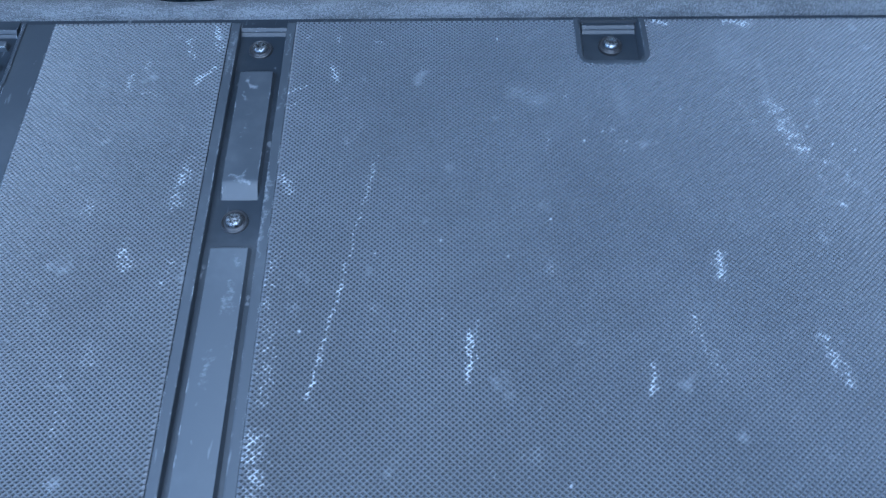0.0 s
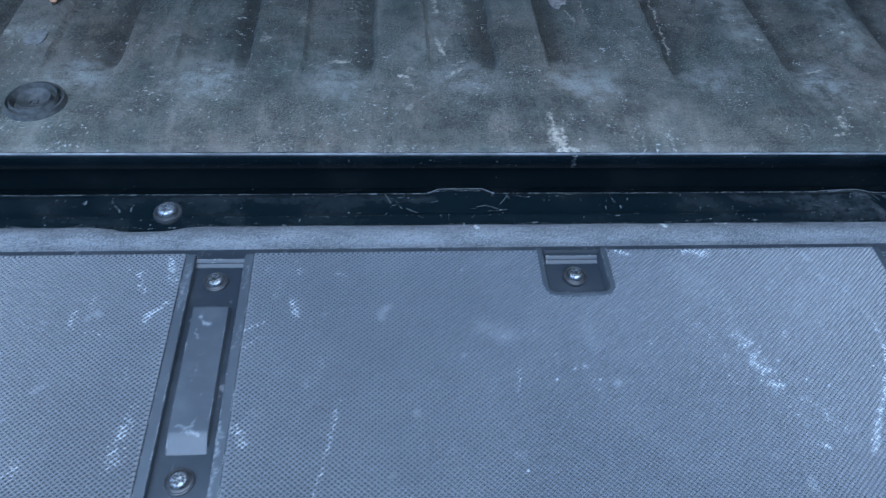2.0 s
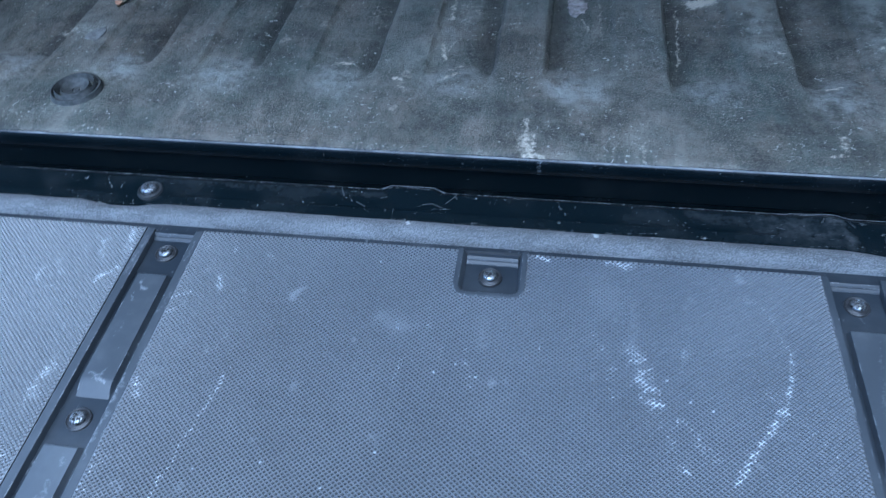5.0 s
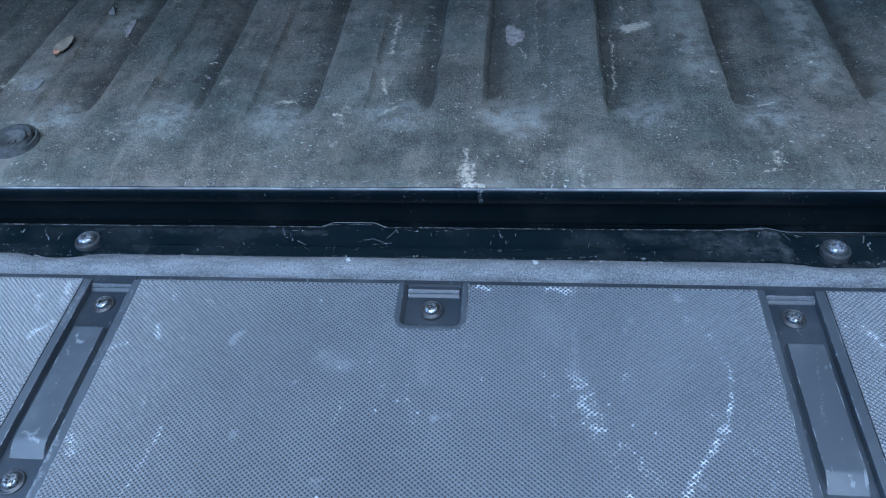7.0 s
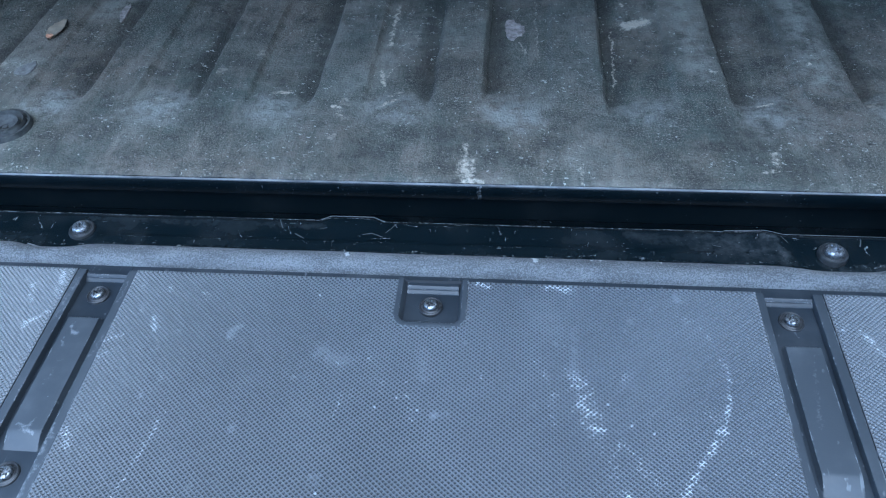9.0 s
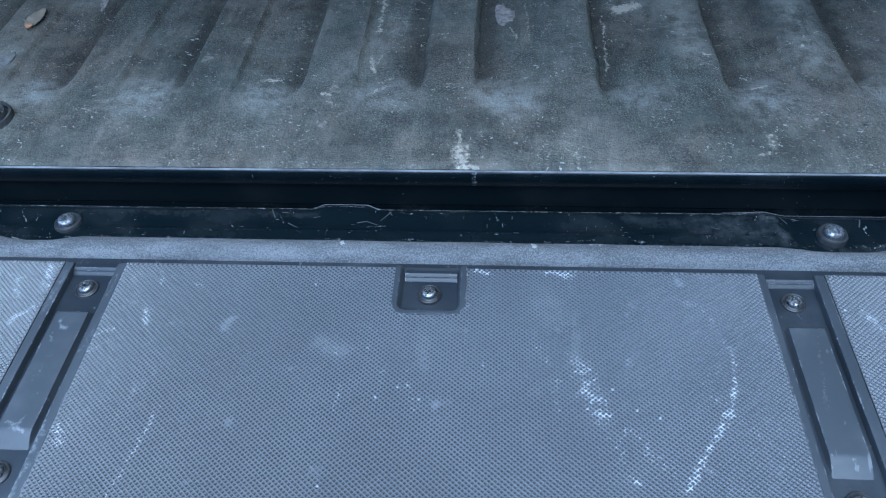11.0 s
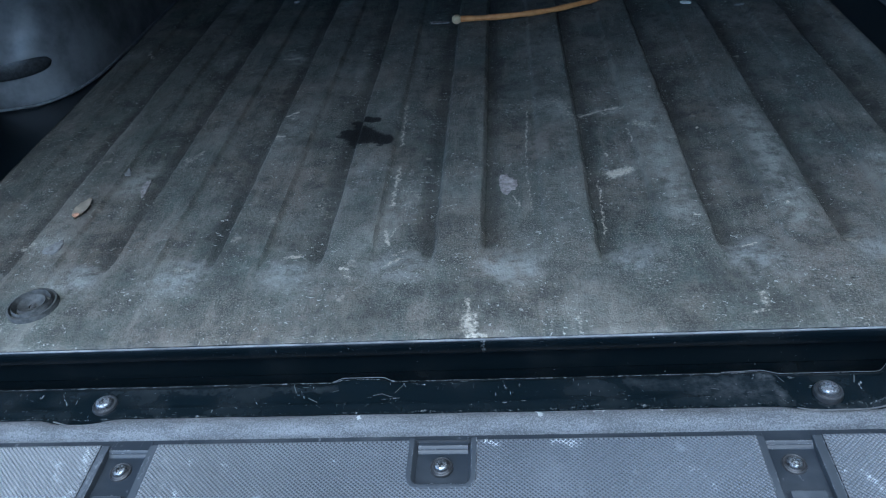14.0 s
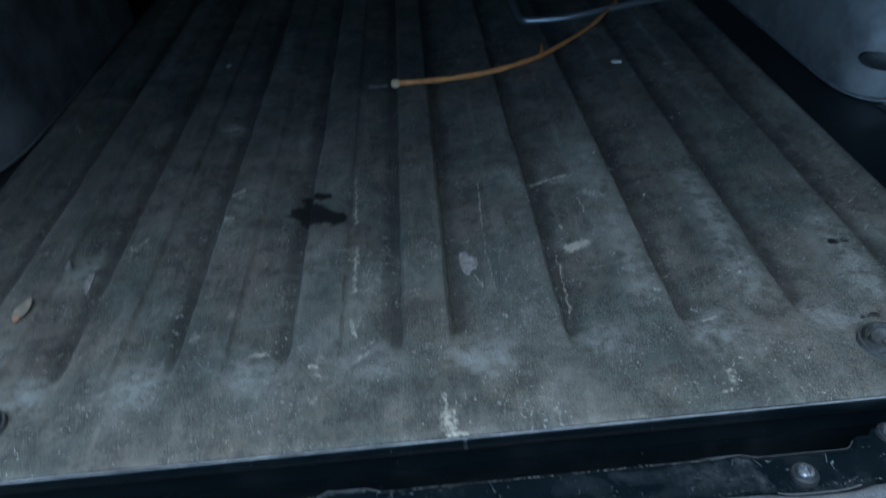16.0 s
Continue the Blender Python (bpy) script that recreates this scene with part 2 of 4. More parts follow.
def trim_material(name="smooth_plastic", lo=0.02, hi=0.13, rough=0.38):
    """Smooth dark moulded plastic of the channels and pockets, rubbed and dusty in places."""
    m, nt, b = clean(name, (0.03, 0.031, 0.033), 0.36)
    pos = place(nt)
    film = ramp(nt, fuzz(nt, pos, 14, 5, 0.65), 0.45, 0.85, lo, hi)
    segs = [
        (-0.253, -0.031, -0.249, -0.040, 0.0030, 1.2), (-0.255, -0.046, -0.252, -0.049, 0.0022, 1.0),
        (-0.254, -0.112, -0.244, -0.116, 0.0028, 1.15), (-0.246, -0.108, -0.248, -0.114, 0.0025, 1.0),
        (-0.244, -0.190, -0.245, -0.206, 0.0060, 0.75), (-0.250, -0.235, -0.252, -0.250, 0.0060, 0.7),
        (-0.243, -0.172, -0.242, -0.178, 0.0035, 0.8), (-0.249, -0.064, -0.252, -0.080, 0.0030, 0.6),
        (0.255, -0.030, 0.250, -0.060, 0.0026, 0.55), (0.250, -0.060, 0.247, -0.085, 0.0036, 0.6),
        (-0.2285, -0.118, -0.2300, -0.170, 0.0016, 0.8), (-0.2275, 0.010, -0.2285, -0.010, 0.0014, 0.9),
        (-0.2700, 0.014, -0.2700, -0.030, 0.0022, 0.7), (0.028, 0.020, 0.034, 0.026, 0.0016, 1.2),
        (0.2270, -0.085, 0.2280, -0.100, 0.0020, 0.8), (-0.2670, 0.012, -0.2685, -0.026, 0.0030, 0.9), (-0.2300, -0.112, -0.2310, -0.165, 0.0020, 1.1), (-0.2275, -0.040, -0.2285, -0.060, 0.0020, 0.8),
    ]
    grit = fuzz(nt, pos, 420, 3, 0.7)
    scuffs = broken(nt, marks(nt, pos, segs), grit, 0.45, 1.7, 2.2)
    flecks = math_node(nt, "MULTIPLY", specks(nt, pos, 90, 0.10, 0.06), 0.7)
    for k, (sx, sy) in enumerate(((240, 30), (160, 120))):
        line = fuzz(nt, pos, 1.0, 2, 0.4, stretch=(sx, sy, 60), shift=(k * 7.1, k * 2.7, 0))
        flecks = math_node(nt, "MAXIMUM", flecks, math_node(nt, "MULTIPLY", ramp(nt, line, 0.66, 0.74, 0.0, 0.30), ramp(nt, fuzz(nt, pos, 30, 2, 0.5, shift=(k * 5, 1, 0)), 0.46, 0.58)))
    bev = nt.nodes.new("ShaderNodeBevel")
    bev.samples = 4
    bev.inputs["Radius"].default_value = 0.0016
    flat = nt.nodes.new("ShaderNodeNewGeometry").outputs["Normal"]
    edge = math_node(nt, "SUBTRACT", 1.0, vec_node(nt, "DOT_PRODUCT", bev.outputs[0], flat))
    edge = math_node(nt, "MULTIPLY", ramp(nt, edge, 0.01, 0.12), ramp(nt, fuzz(nt, pos, 160, 4, 0.7, stretch=(1, 0.5, 1)), 0.50, 0.64, 0.02, 0.85))
    film = math_node(nt, "MAXIMUM", film, edge)
    col = mix(nt, math_node(nt, "MAXIMUM", film, flecks), (0.014, 0.019, 0.026), DUST)
    col = mix(nt, math_node(nt, "MULTIPLY", scuffs, 0.36), col, (0.50, 0.52, 0.54))
    nt.links.new(col, b.inputs["Base Color"])
    nt.links.new(ramp(nt, film, 0.0, 0.25, rough, 0.55), b.inputs["Roughness"])
    bump(nt, b, fuzz(nt, pos, 900, 3, 0.6), 0.0002, 0.35)
    return m


def rail_material():
    """Coarse sprayed coating, chalky with dust."""
    m, nt, b = clean("coarse_coating", (0.14, 0.145, 0.15), 0.6)
    pos = place(nt)
    blot = math_node(nt, "ADD", math_node(nt, "MULTIPLY", fuzz(nt, pos, 60, 6, 0.7, stretch=(0.35, 1, 1)), 0.3), math_node(nt, "MULTIPLY", fuzz(nt, pos, 900, 3, 0.8), 0.7))
    col = mix(nt, ramp(nt, blot, 0.43, 0.58), (0.150, 0.153, 0.159), (0.370, 0.373, 0.380))
    segs = [(-0.068, 0.046, -0.068, 0.040, 0.0022, 1.3), (0.072, 0.049, 0.075, 0.042, 0.0030, 1.25),
            (0.115, 0.046, 0.125, 0.047, 0.0016, 1.0), (0.165, 0.045, 0.166, 0.047, 0.0014, 1.0)]
    paint = ramp(nt, math_node(nt, "ADD", marks(nt, pos, segs), math_node(nt, "MULTIPLY", fuzz(nt, pos, 500, 2, 0.6), 0.5)), 0.8, 1.1)
    nt.links.new(mix(nt, paint, col, (0.85, 0.86, 0.85)), b.inputs["Base Color"])
    grain = math_node(nt, "ADD", fuzz(nt, pos, 850, 4, 0.75), math_node(nt, "MULTIPLY", fuzz(nt, pos, 260, 3, 0.6), 0.6))
    bump(nt, b, grain, 0.0030, 1.0)
    return m


def black_paint(name, rough=0.22, dusty=0.06, scratched=True, worn=(), hazed=(), hard=0.0, lines=()):
    """Gloss black car paint with fine scratches and specks, and a painted veil of reflected light where hazed."""
    m, nt, b = clean(name, (0.0050, 0.0090, 0.0118), rough)
    pos = place(nt)
    b.inputs["Specular IOR Level"].default_value = 0.36
    film = ramp(nt, fuzz(nt, pos, 18, 5, 0.65), 0.45, 0.8, 0.0, dusty)
    flecks = math_node(nt, "MULTIPLY", math_node(nt, "MAXIMUM", specks(nt, vec_node(nt, "ADD", pos, vec_node(nt, "MULTIPLY", wobble(nt, pos, 600), (0.004, 0.004, 0))), 150, 0.10, 0.09), specks(nt, vec_node(nt, "MULTIPLY", pos, (1, 3.0, 1)), 130, 0.10, 0.05)), 0.35)
    wear = math_node(nt, "MAXIMUM", film, flecks)
    if scratched:
        for k, (sx, sy) in enumerate(((260, 40), (50, 240), (170, 150)) if hard < 0.8 else ((760, 100), (130, 700), (520, 260))):
            line = fuzz(nt, pos, 1.0, 2, 0.4, stretch=(sx, sy, 60), shift=(k * 9.1, k * 3.7, 0))
            where = ramp(nt, fuzz(nt, pos, 35, 2, 0.5, shift=(k * 5, 2, 0)), 0.56 - 0.04 * hard, 0.66 - 0.02 * hard)
            wear = math_node(nt, "MAXIMUM", wear, math_node(nt, "MULTIPLY", ramp(nt, line, 0.73 - 0.02 * hard, 0.765 - 0.015 * hard, 0.0, 0.36), where))
    if worn:
        wear = math_node(nt, "MAXIMUM", wear, math_node(nt, "MULTIPLY", broken(nt, marks(nt, pos, worn, 0.003), fuzz(nt, pos, 260, 4, 0.85), 0.72, 1.6, 4.2), 0.50))
    if lines:
        wear = math_node(nt, "MAXIMUM", wear, math_node(nt, "MULTIPLY", ramp(nt, marks(nt, pos, lines, 0.0020), 0.25, 0.75), 0.15))
    if hazed:
        veil = math_node(nt, "MULTIPLY", marks(nt, pos, hazed), ramp(nt, fuzz(nt, pos, 120, 5, 0.7), 0.36, 0.70, 0.015, 0.070))
        wear = math_node(nt, "MAXIMUM", wear, veil)
    nt.links.new(mix(nt, wear, (0.0050, 0.0090, 0.0118), (0.55, 0.57, 0.58)), b.inputs["Base Color"])
    nt.links.new(ramp(nt, film, 0.0, 0.1, rough, rough + 0.25), b.inputs["Roughness"])
    return m


def mat_material(name, y_lo, y_hi):
    """Worn black rubber with brown soil, pale dust and the spilt specks that lie between y_lo and y_hi."""
    m, nt, b = clean(name, (0.05, 0.05, 0.05), 0.75)
    pos = place(nt)
    soil = fuzz(nt, pos, 5.5, 6, 0.62)
    col = mix(nt, ramp(nt, soil, 0.36, 0.64), (0.058, 0.074, 0.073), (0.140, 0.122, 0.110))
    patch = fuzz(nt, pos, 15, 5, 0.66, stretch=(1, 0.7, 1), shift=(3, 1, 0))
    col = mix(nt, ramp(nt, patch, 0.50, 0.66, 0.0, 0.55), col, (0.180, 0.158, 0.150))
    col = mix(nt, ramp(nt, patch, 0.47, 0.36, 0.0, 0.6), col, (0.040, 0.043, 0.043))
    mottle = fuzz(nt, pos, 34, 6, 0.72, shift=(5, 8, 0))
    col = mix(nt, ramp(nt, mottle, 0.38, 0.54, 0.80, 0.0), col, (0.030, 0.031, 0.031))
    col = mix(nt, ramp(nt, mottle, 0.55, 0.72, 0.0, 0.42), col, (0.24, 0.255, 0.245))
    streak = fuzz(nt, pos, 1.0, 4, 0.6, stretch=(60, 9, 1), shift=(4, 0, 0))
    col = mix(nt, ramp(nt, streak, 0.55, 0.72, 0.0, 0.55), col, (0.20, 0.187, 0.172))
    col = mix(nt, ramp(nt, streak, 0.45, 0.30, 0.0, 0.55), col, (0.036, 0.041, 0.038))
    crumbs = fuzz(nt, pos, 150, 4, 0.7, stretch=(1.3, 0.7, 1), shift=(7, 3, 0))
    col = mix(nt, ramp(nt, crumbs, 0.60, 0.72, 0.0, 0.6), col, (0.22, 0.21, 0.20))
    col = mix(nt, ramp(nt, crumbs, 0.44, 0.30, 0.0, 0.6), col, (0.016, 0.017, 0.017))
    dusty = ramp(nt, fuzz(nt, pos, 11, 6, 0.68, stretch=(1, 0.55, 1), shift=(2, 5, 0)), 0.48, 0.72, 0.0, 0.62)
    laid = nt.nodes.new("ShaderNodeAttribute")
    laid.attribute_name = "dust"
    drift = laid.outputs["Fac"]
    sep = nt.nodes.new("ShaderNodeSeparateXYZ")
    nt.links.new(pos, sep.inputs[0])
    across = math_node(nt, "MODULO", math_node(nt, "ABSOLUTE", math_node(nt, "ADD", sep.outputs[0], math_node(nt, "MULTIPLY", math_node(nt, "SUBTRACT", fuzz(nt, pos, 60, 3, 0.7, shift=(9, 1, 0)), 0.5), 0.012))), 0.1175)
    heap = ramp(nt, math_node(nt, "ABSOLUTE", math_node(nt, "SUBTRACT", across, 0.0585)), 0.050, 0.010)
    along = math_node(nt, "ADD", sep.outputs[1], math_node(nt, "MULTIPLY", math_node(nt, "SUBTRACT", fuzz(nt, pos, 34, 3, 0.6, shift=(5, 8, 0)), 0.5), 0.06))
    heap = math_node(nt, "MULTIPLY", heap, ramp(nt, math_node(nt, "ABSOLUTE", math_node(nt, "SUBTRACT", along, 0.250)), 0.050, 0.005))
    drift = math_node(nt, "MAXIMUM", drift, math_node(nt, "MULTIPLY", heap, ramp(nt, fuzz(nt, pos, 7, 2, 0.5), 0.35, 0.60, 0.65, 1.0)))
    fine = fuzz(nt, pos, 60, 5, 0.7, shift=(9, 1, 0))
    drift = math_node(nt, "MULTIPLY", drift, ramp(nt, fine, 0.36, 0.60, 0.10, 1.0))
    sandy = ramp(nt, fuzz(nt, pos, 9, 3, 0.6, shift=(3, 1, 0)), 0.42, 0.60, 0.28, 0.80)
    grain = ramp(nt, fuzz(nt, pos, 560, 3, 0.8, shift=(6, 2, 0)), 0.50, 0.63)
    col = mix(nt, math_node(nt, "MULTIPLY", grain, sandy), col, (0.27, 0.262, 0.245))
    col = mix(nt, math_node(nt, "MULTIPLY", dusty, 0.70), col, (0.312, 0.314, 0.304))
    col = mix(nt, math_node(nt, "MULTIPLY", drift, 0.88), col, mix(nt, heap, (0.315, 0.318, 0.312), (0.318, 0.330, 0.348)))
    # by height: grooves painted darker to deepen their shade, rib tops a little paler
    groove_shade = ramp(nt, sep.outputs[2], -0.0216, -0.0170)
    groove_shade = math_node(nt, "ADD", groove_shade, math_node(nt, "MULTIPLY", math_node(nt, "SUBTRACT", fuzz(nt, pos, 22, 5, 0.7, shift=(1, 6, 0)), 0.5), 1.4), clamp=True)
    col = mix(nt, ramp(nt, groove_shade, 0.0, 0.9, 0.58, 0.0), col, (0.020, 0.021, 0.020))
    col = mix(nt, ramp(nt, groove_shade, 0.55, 1.0, 0.0, 0.12), col, (0.20, 0.20, 0.195))
    lumps = specks(nt, vec_node(nt, "ADD", pos, vec_node(nt, "MULTIPLY", wobble(nt, pos, 70), (0.02, 0.02, 0))), 30, 0.20, 0.11)
    lumps = math_node(nt, "MULTIPLY", lumps, ramp(nt, fuzz(nt, pos, 210, 3, 0.7), 0.40, 0.60, 0.08, 0.60))
    col = mix(nt, lumps, col, (0.37, 0.345, 0.32))
    spilt = [(0.011, 0.196, 0.014, 0.172, 0.005, 0.9), (0.014, 0.172, 0.017, 0.146, 0.012, 1.1), (0.017, 0.152, 0.028, 0.145, 0.006, 0.9), (0.115, 0.168, 0.115, 0.148, 0.0035, 0.75),
        (0.281, 0.192, 0.279, 0.172, 0.0055, 0.85), (0.276, 0.168, 0.268, 0.165, 0.0045, 0.9), (0.174, 0.415, 0.191, 0.420, 0.0130, 1.55),
        (0.058, 0.378, 0.066, 0.356, 0.0028, 0.95), (0.077, 0.345, 0.076, 0.47, 0.0026, 0.7),
        (-0.066, 0.33, -0.064, 0.46, 0.0028, 0.62), (-0.06, 0.4, -0.05, 0.385, 0.006, 0.8)] + [(-0.068, 0.275, -0.058, 0.282, 0.004, 0.9), (-0.112, 0.244, -0.108, 0.232, 0.0055, 0.85), 
        (-0.31, 0.82, -0.285, 0.826, 0.008, 0.85), 
        (0.245, 0.318, 0.253, 0.317, 0.002, 1.2), (0.3425, 0.331, 0.3435, 0.333, 0.002, 1.4), (-0.505, 0.322, -0.492, 0.318, 0.01, 0.85),
        (-0.3, 0.262, -0.285, 0.258, 0.01, 0.65),
        (-0.349, 1.092, -0.345, 1.080, 0.007, 0.9), (-0.568, 0.885, -0.560, 0.868, 0.009, 0.85), (-0.249, 0.610, -0.243, 0.592, 0.010, 0.7), (-0.254, 0.537, -0.246, 0.533, 0.009, 0.75),
        (0.178, 0.566, 0.204, 0.577, 0.009, 0.7), (-0.178, 0.946, -0.158, 0.949, 0.010, 0.65), (-0.368, 0.497, -0.360, 0.488, 0.011, 0.65), (-0.073, 0.412, -0.060, 0.372, 0.012, 0.55),
        (-0.078, 0.300, -0.068, 0.330, 0.0022, 0.8), (0.118, 0.350, 0.132, 0.346, 0.004, 0.55), (-0.395, 0.310, -0.380, 0.322, 0.008, 0.5), (0.30, 0.46, 0.302, 0.44, 0.006, 0.5)] + [(-0.087, 0.623, -0.083, 0.511, 0.0045, 0.86), (-0.080, 0.455, -0.080, 0.369, 0.004, 1.03), (-0.255, 0.603, -0.242, 0.613, 0.004, 1.38),
        (-0.260, 0.543, -0.247, 0.542, 0.005, 1.38), (0.080, 0.583, 0.077, 0.470, 0.0024, 0.9), (0.156, 0.404, 0.155, 0.352, 0.0026, 0.95),
        (0.155, 0.352, 0.153, 0.294, 0.0022, 0.92), (0.119, 0.603, 0.137, 0.552, 0.018, 0.62), (0.152, 0.566, 0.197, 0.579, 0.007, 1.1),
        (0.214, 0.527, 0.236, 0.512, 0.012, 0.83), (0.205, 0.484, 0.206, 0.520, 0.002, 1.03), (-0.121, 0.249, -0.112, 0.249, 0.004, 1.17),
        (-0.074, 0.252, -0.059, 0.266, 0.005, 1.03), (-0.081, 0.319, -0.076, 0.294, 0.005, 1.03), (-0.183, 0.278, -0.169, 0.281, 0.005, 1.1)] + [(0.282, 0.266, 0.294, 0.268, 0.003, 1.38), (0.172, 0.456, 0.170, 0.462, 0.004, 1.24), (0.288, 0.513, 0.2885, 0.515, 0.0025, 1.5),
        (0.249, 0.624, 0.2495, 0.626, 0.003, 1.5), (-0.359, 0.493, -0.351, 0.513, 0.006, 0.83), (-0.165, 0.389, -0.160, 0.360, 0.020, 0.55), (-0.194, 0.461, -0.190, 0.440, 0.015, 0.55)]
    spill = marks(nt, pos, [g for g in spilt if min(g[1], g[3]) < y_hi + 0.02 and max(g[1], g[3]) > y_lo - 0.02])
    grit = fuzz(nt, pos, 260, 4, 0.75)
    spill = broken(nt, spill, grit, 0.50, 1.35, 2.8)
    curls = math_node(nt, "ABSOLUTE", math_node(nt, "SUBTRACT", fuzz(nt, pos, 75, 2, 0.5, stretch=(0.8, 1.5, 1), shift=(2, 2, 0)), 0.508))
    curls = math_node(nt, "MULTIPLY", ramp(nt, curls, 0.013, 0.007), ramp(nt, fuzz(nt, pos, 230, 2, 0.6), 0.54, 0.60))
    curls = math_node(nt, "MULTIPLY", curls, ramp(nt, fuzz(nt, pos, 13, 3, 0.6, shift=(8, 1, 0)), 0.44, 0.58, 0.15, 1.0))
    col = mix(nt, curls, col, (0.46, 0.47, 0.48))
    flecks = math_node(nt, "MAXIMUM", specks(nt, pos, 46, 0.075, 0.12), math_node(nt, "MAXIMUM", specks(nt, pos, 120, 0.15, 0.035), specks(nt, pos, 300, 0.22, 0.03)))
    cluster = ramp(nt, fuzz(nt, pos, 8, 3, 0.5, shift=(4, 4, 0)), 0.42, 0.6, 0.3, 1.0)
    col = mix(nt, math_node(nt, "MULTIPLY", flecks, cluster), col, (0.36, 0.36, 0.35))
    col = mix(nt, math_node(nt, "MULTIPLY", spill, 0.88), col, (0.58, 0.54, 0.50))
    # dark stains; the spot at x 0.365 paints the shade of a small dimple
    dark_spots = [(-0.160, 0.550, -0.108, 0.518, 0.019, 1.0), (-0.150, 0.582, -0.125, 0.574, 0.011, 0.9), (-0.140, 0.540, -0.132, 0.528, 0.026, 1.0), (-0.150, 0.575, -0.148, 0.555, 0.010, 0.9), (0.365, 0.209, 0.366, 0.210, 0.010, 0.42), (0.462, 0.372, 0.478, 0.370, 0.011, 0.5), (0.440, 0.242, 0.452, 0.250, 0.016, 0.35)]
    spot_mask = marks(nt, pos, [g for g in dark_spots if y_lo < g[1] < y_hi])
    spot_mask = ramp(nt, math_node(nt, "ADD", spot_mask, math_node(nt, "MULTIPLY", fuzz(nt, pos, 110, 3, 0.6), 1.0)), 0.78, 1.05, 0.0, 0.98)
    col = mix(nt, spot_mask, col, (0.003, 0.003, 0.003))
    col = vec_node(nt, "MULTIPLY", col, (1.22, 1.19, 1.04))
    nt.links.new(col, b.inputs["Base Color"])
    relief = math_node(nt, "ADD", fuzz(nt, pos, 420, 4, 0.75), math_node(nt, "MULTIPLY", fuzz(nt, pos, 90, 4, 0.6), 1.5))
    bump(nt, b, relief, 0.0021, 1.0)
    return m


def metal_material(name, base, rough, grime):
    m, nt, b = clean(name, base, rough, 1.0)
    pos = place(nt)
    f = ramp(nt, fuzz(nt, pos, 420, 4, 0.6), 0.44, 0.60, 0.0, grime)
    nt.links.new(mix(nt, f, base, (0.035, 0.034, 0.033)), b.inputs["Base Color"])
    nt.links.new(ramp(nt, f, 0, 0.6, rough, 0.75), b.inputs["Roughness"])
    bump(nt, b, fuzz(nt, pos, 900, 3, 0.6), 0.0004, 0.5)
    return m


def plain_material(name, c0, c1, scale, rough, relief=0.0):
    m, nt, b = clean(name, c0, rough)
    pos = place(nt)
    nt.links.new(mix(nt, ramp(nt, fuzz(nt, pos, scale, 5, 0.65), 0.3, 0.7), c0, c1), b.inputs["Base Color"])
    if relief:
        bump(nt, b, fuzz(nt, pos, scale * 6, 4, 0.6), relief, 0.6)
    return m


def streaked_material():
    """Black paint scraped to pale streaks along the bed."""
    m, nt, b = clean("scraped_paint", (0.02, 0.02, 0.02), 0.5)
    pos = place(nt)
    streak = fuzz(nt, pos, 1.0, 5, 0.7, stretch=(95, 9, 20))
    nt.links.new(mix(nt, ramp(nt, streak, 0.42, 0.58), (0.02, 0.022, 0.023), (0.42, 0.42, 0.41)), b.inputs["Base Color"])
    return m


BORDER = trim_material("rubbed_border_plastic", 0.075, 0.16, 0.46)
BORDER_DUSTY = trim_material("dusty_border_plastic", 0.095, 0.20, 0.46)
# left panel's dust film is slightly paler, standing in for glare on it
GRAINED, GRAINED_GLARE = panel_material("grained_plastic", 0.102, 0.160, -0.25, 0.5), panel_material("glare_grained_plastic", 0.105, 0.17, -0.5, -0.25)
TRIM, RAIL = trim_material(), rail_material()
MAT_SPLIT = 0.335      # the mat rubber changes its list of spills here
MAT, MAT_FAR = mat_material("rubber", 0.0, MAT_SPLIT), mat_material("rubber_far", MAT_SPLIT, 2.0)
# strip film is heavier than its dust, to paint in the sky's sheen
STRIP_UPPER = trim_material("rubbed_sheen_plastic", 0.10, 0.22, 0.32)
STRIP = trim_material("dusty_sheen_plastic", 0.14, 0.26, 0.38)
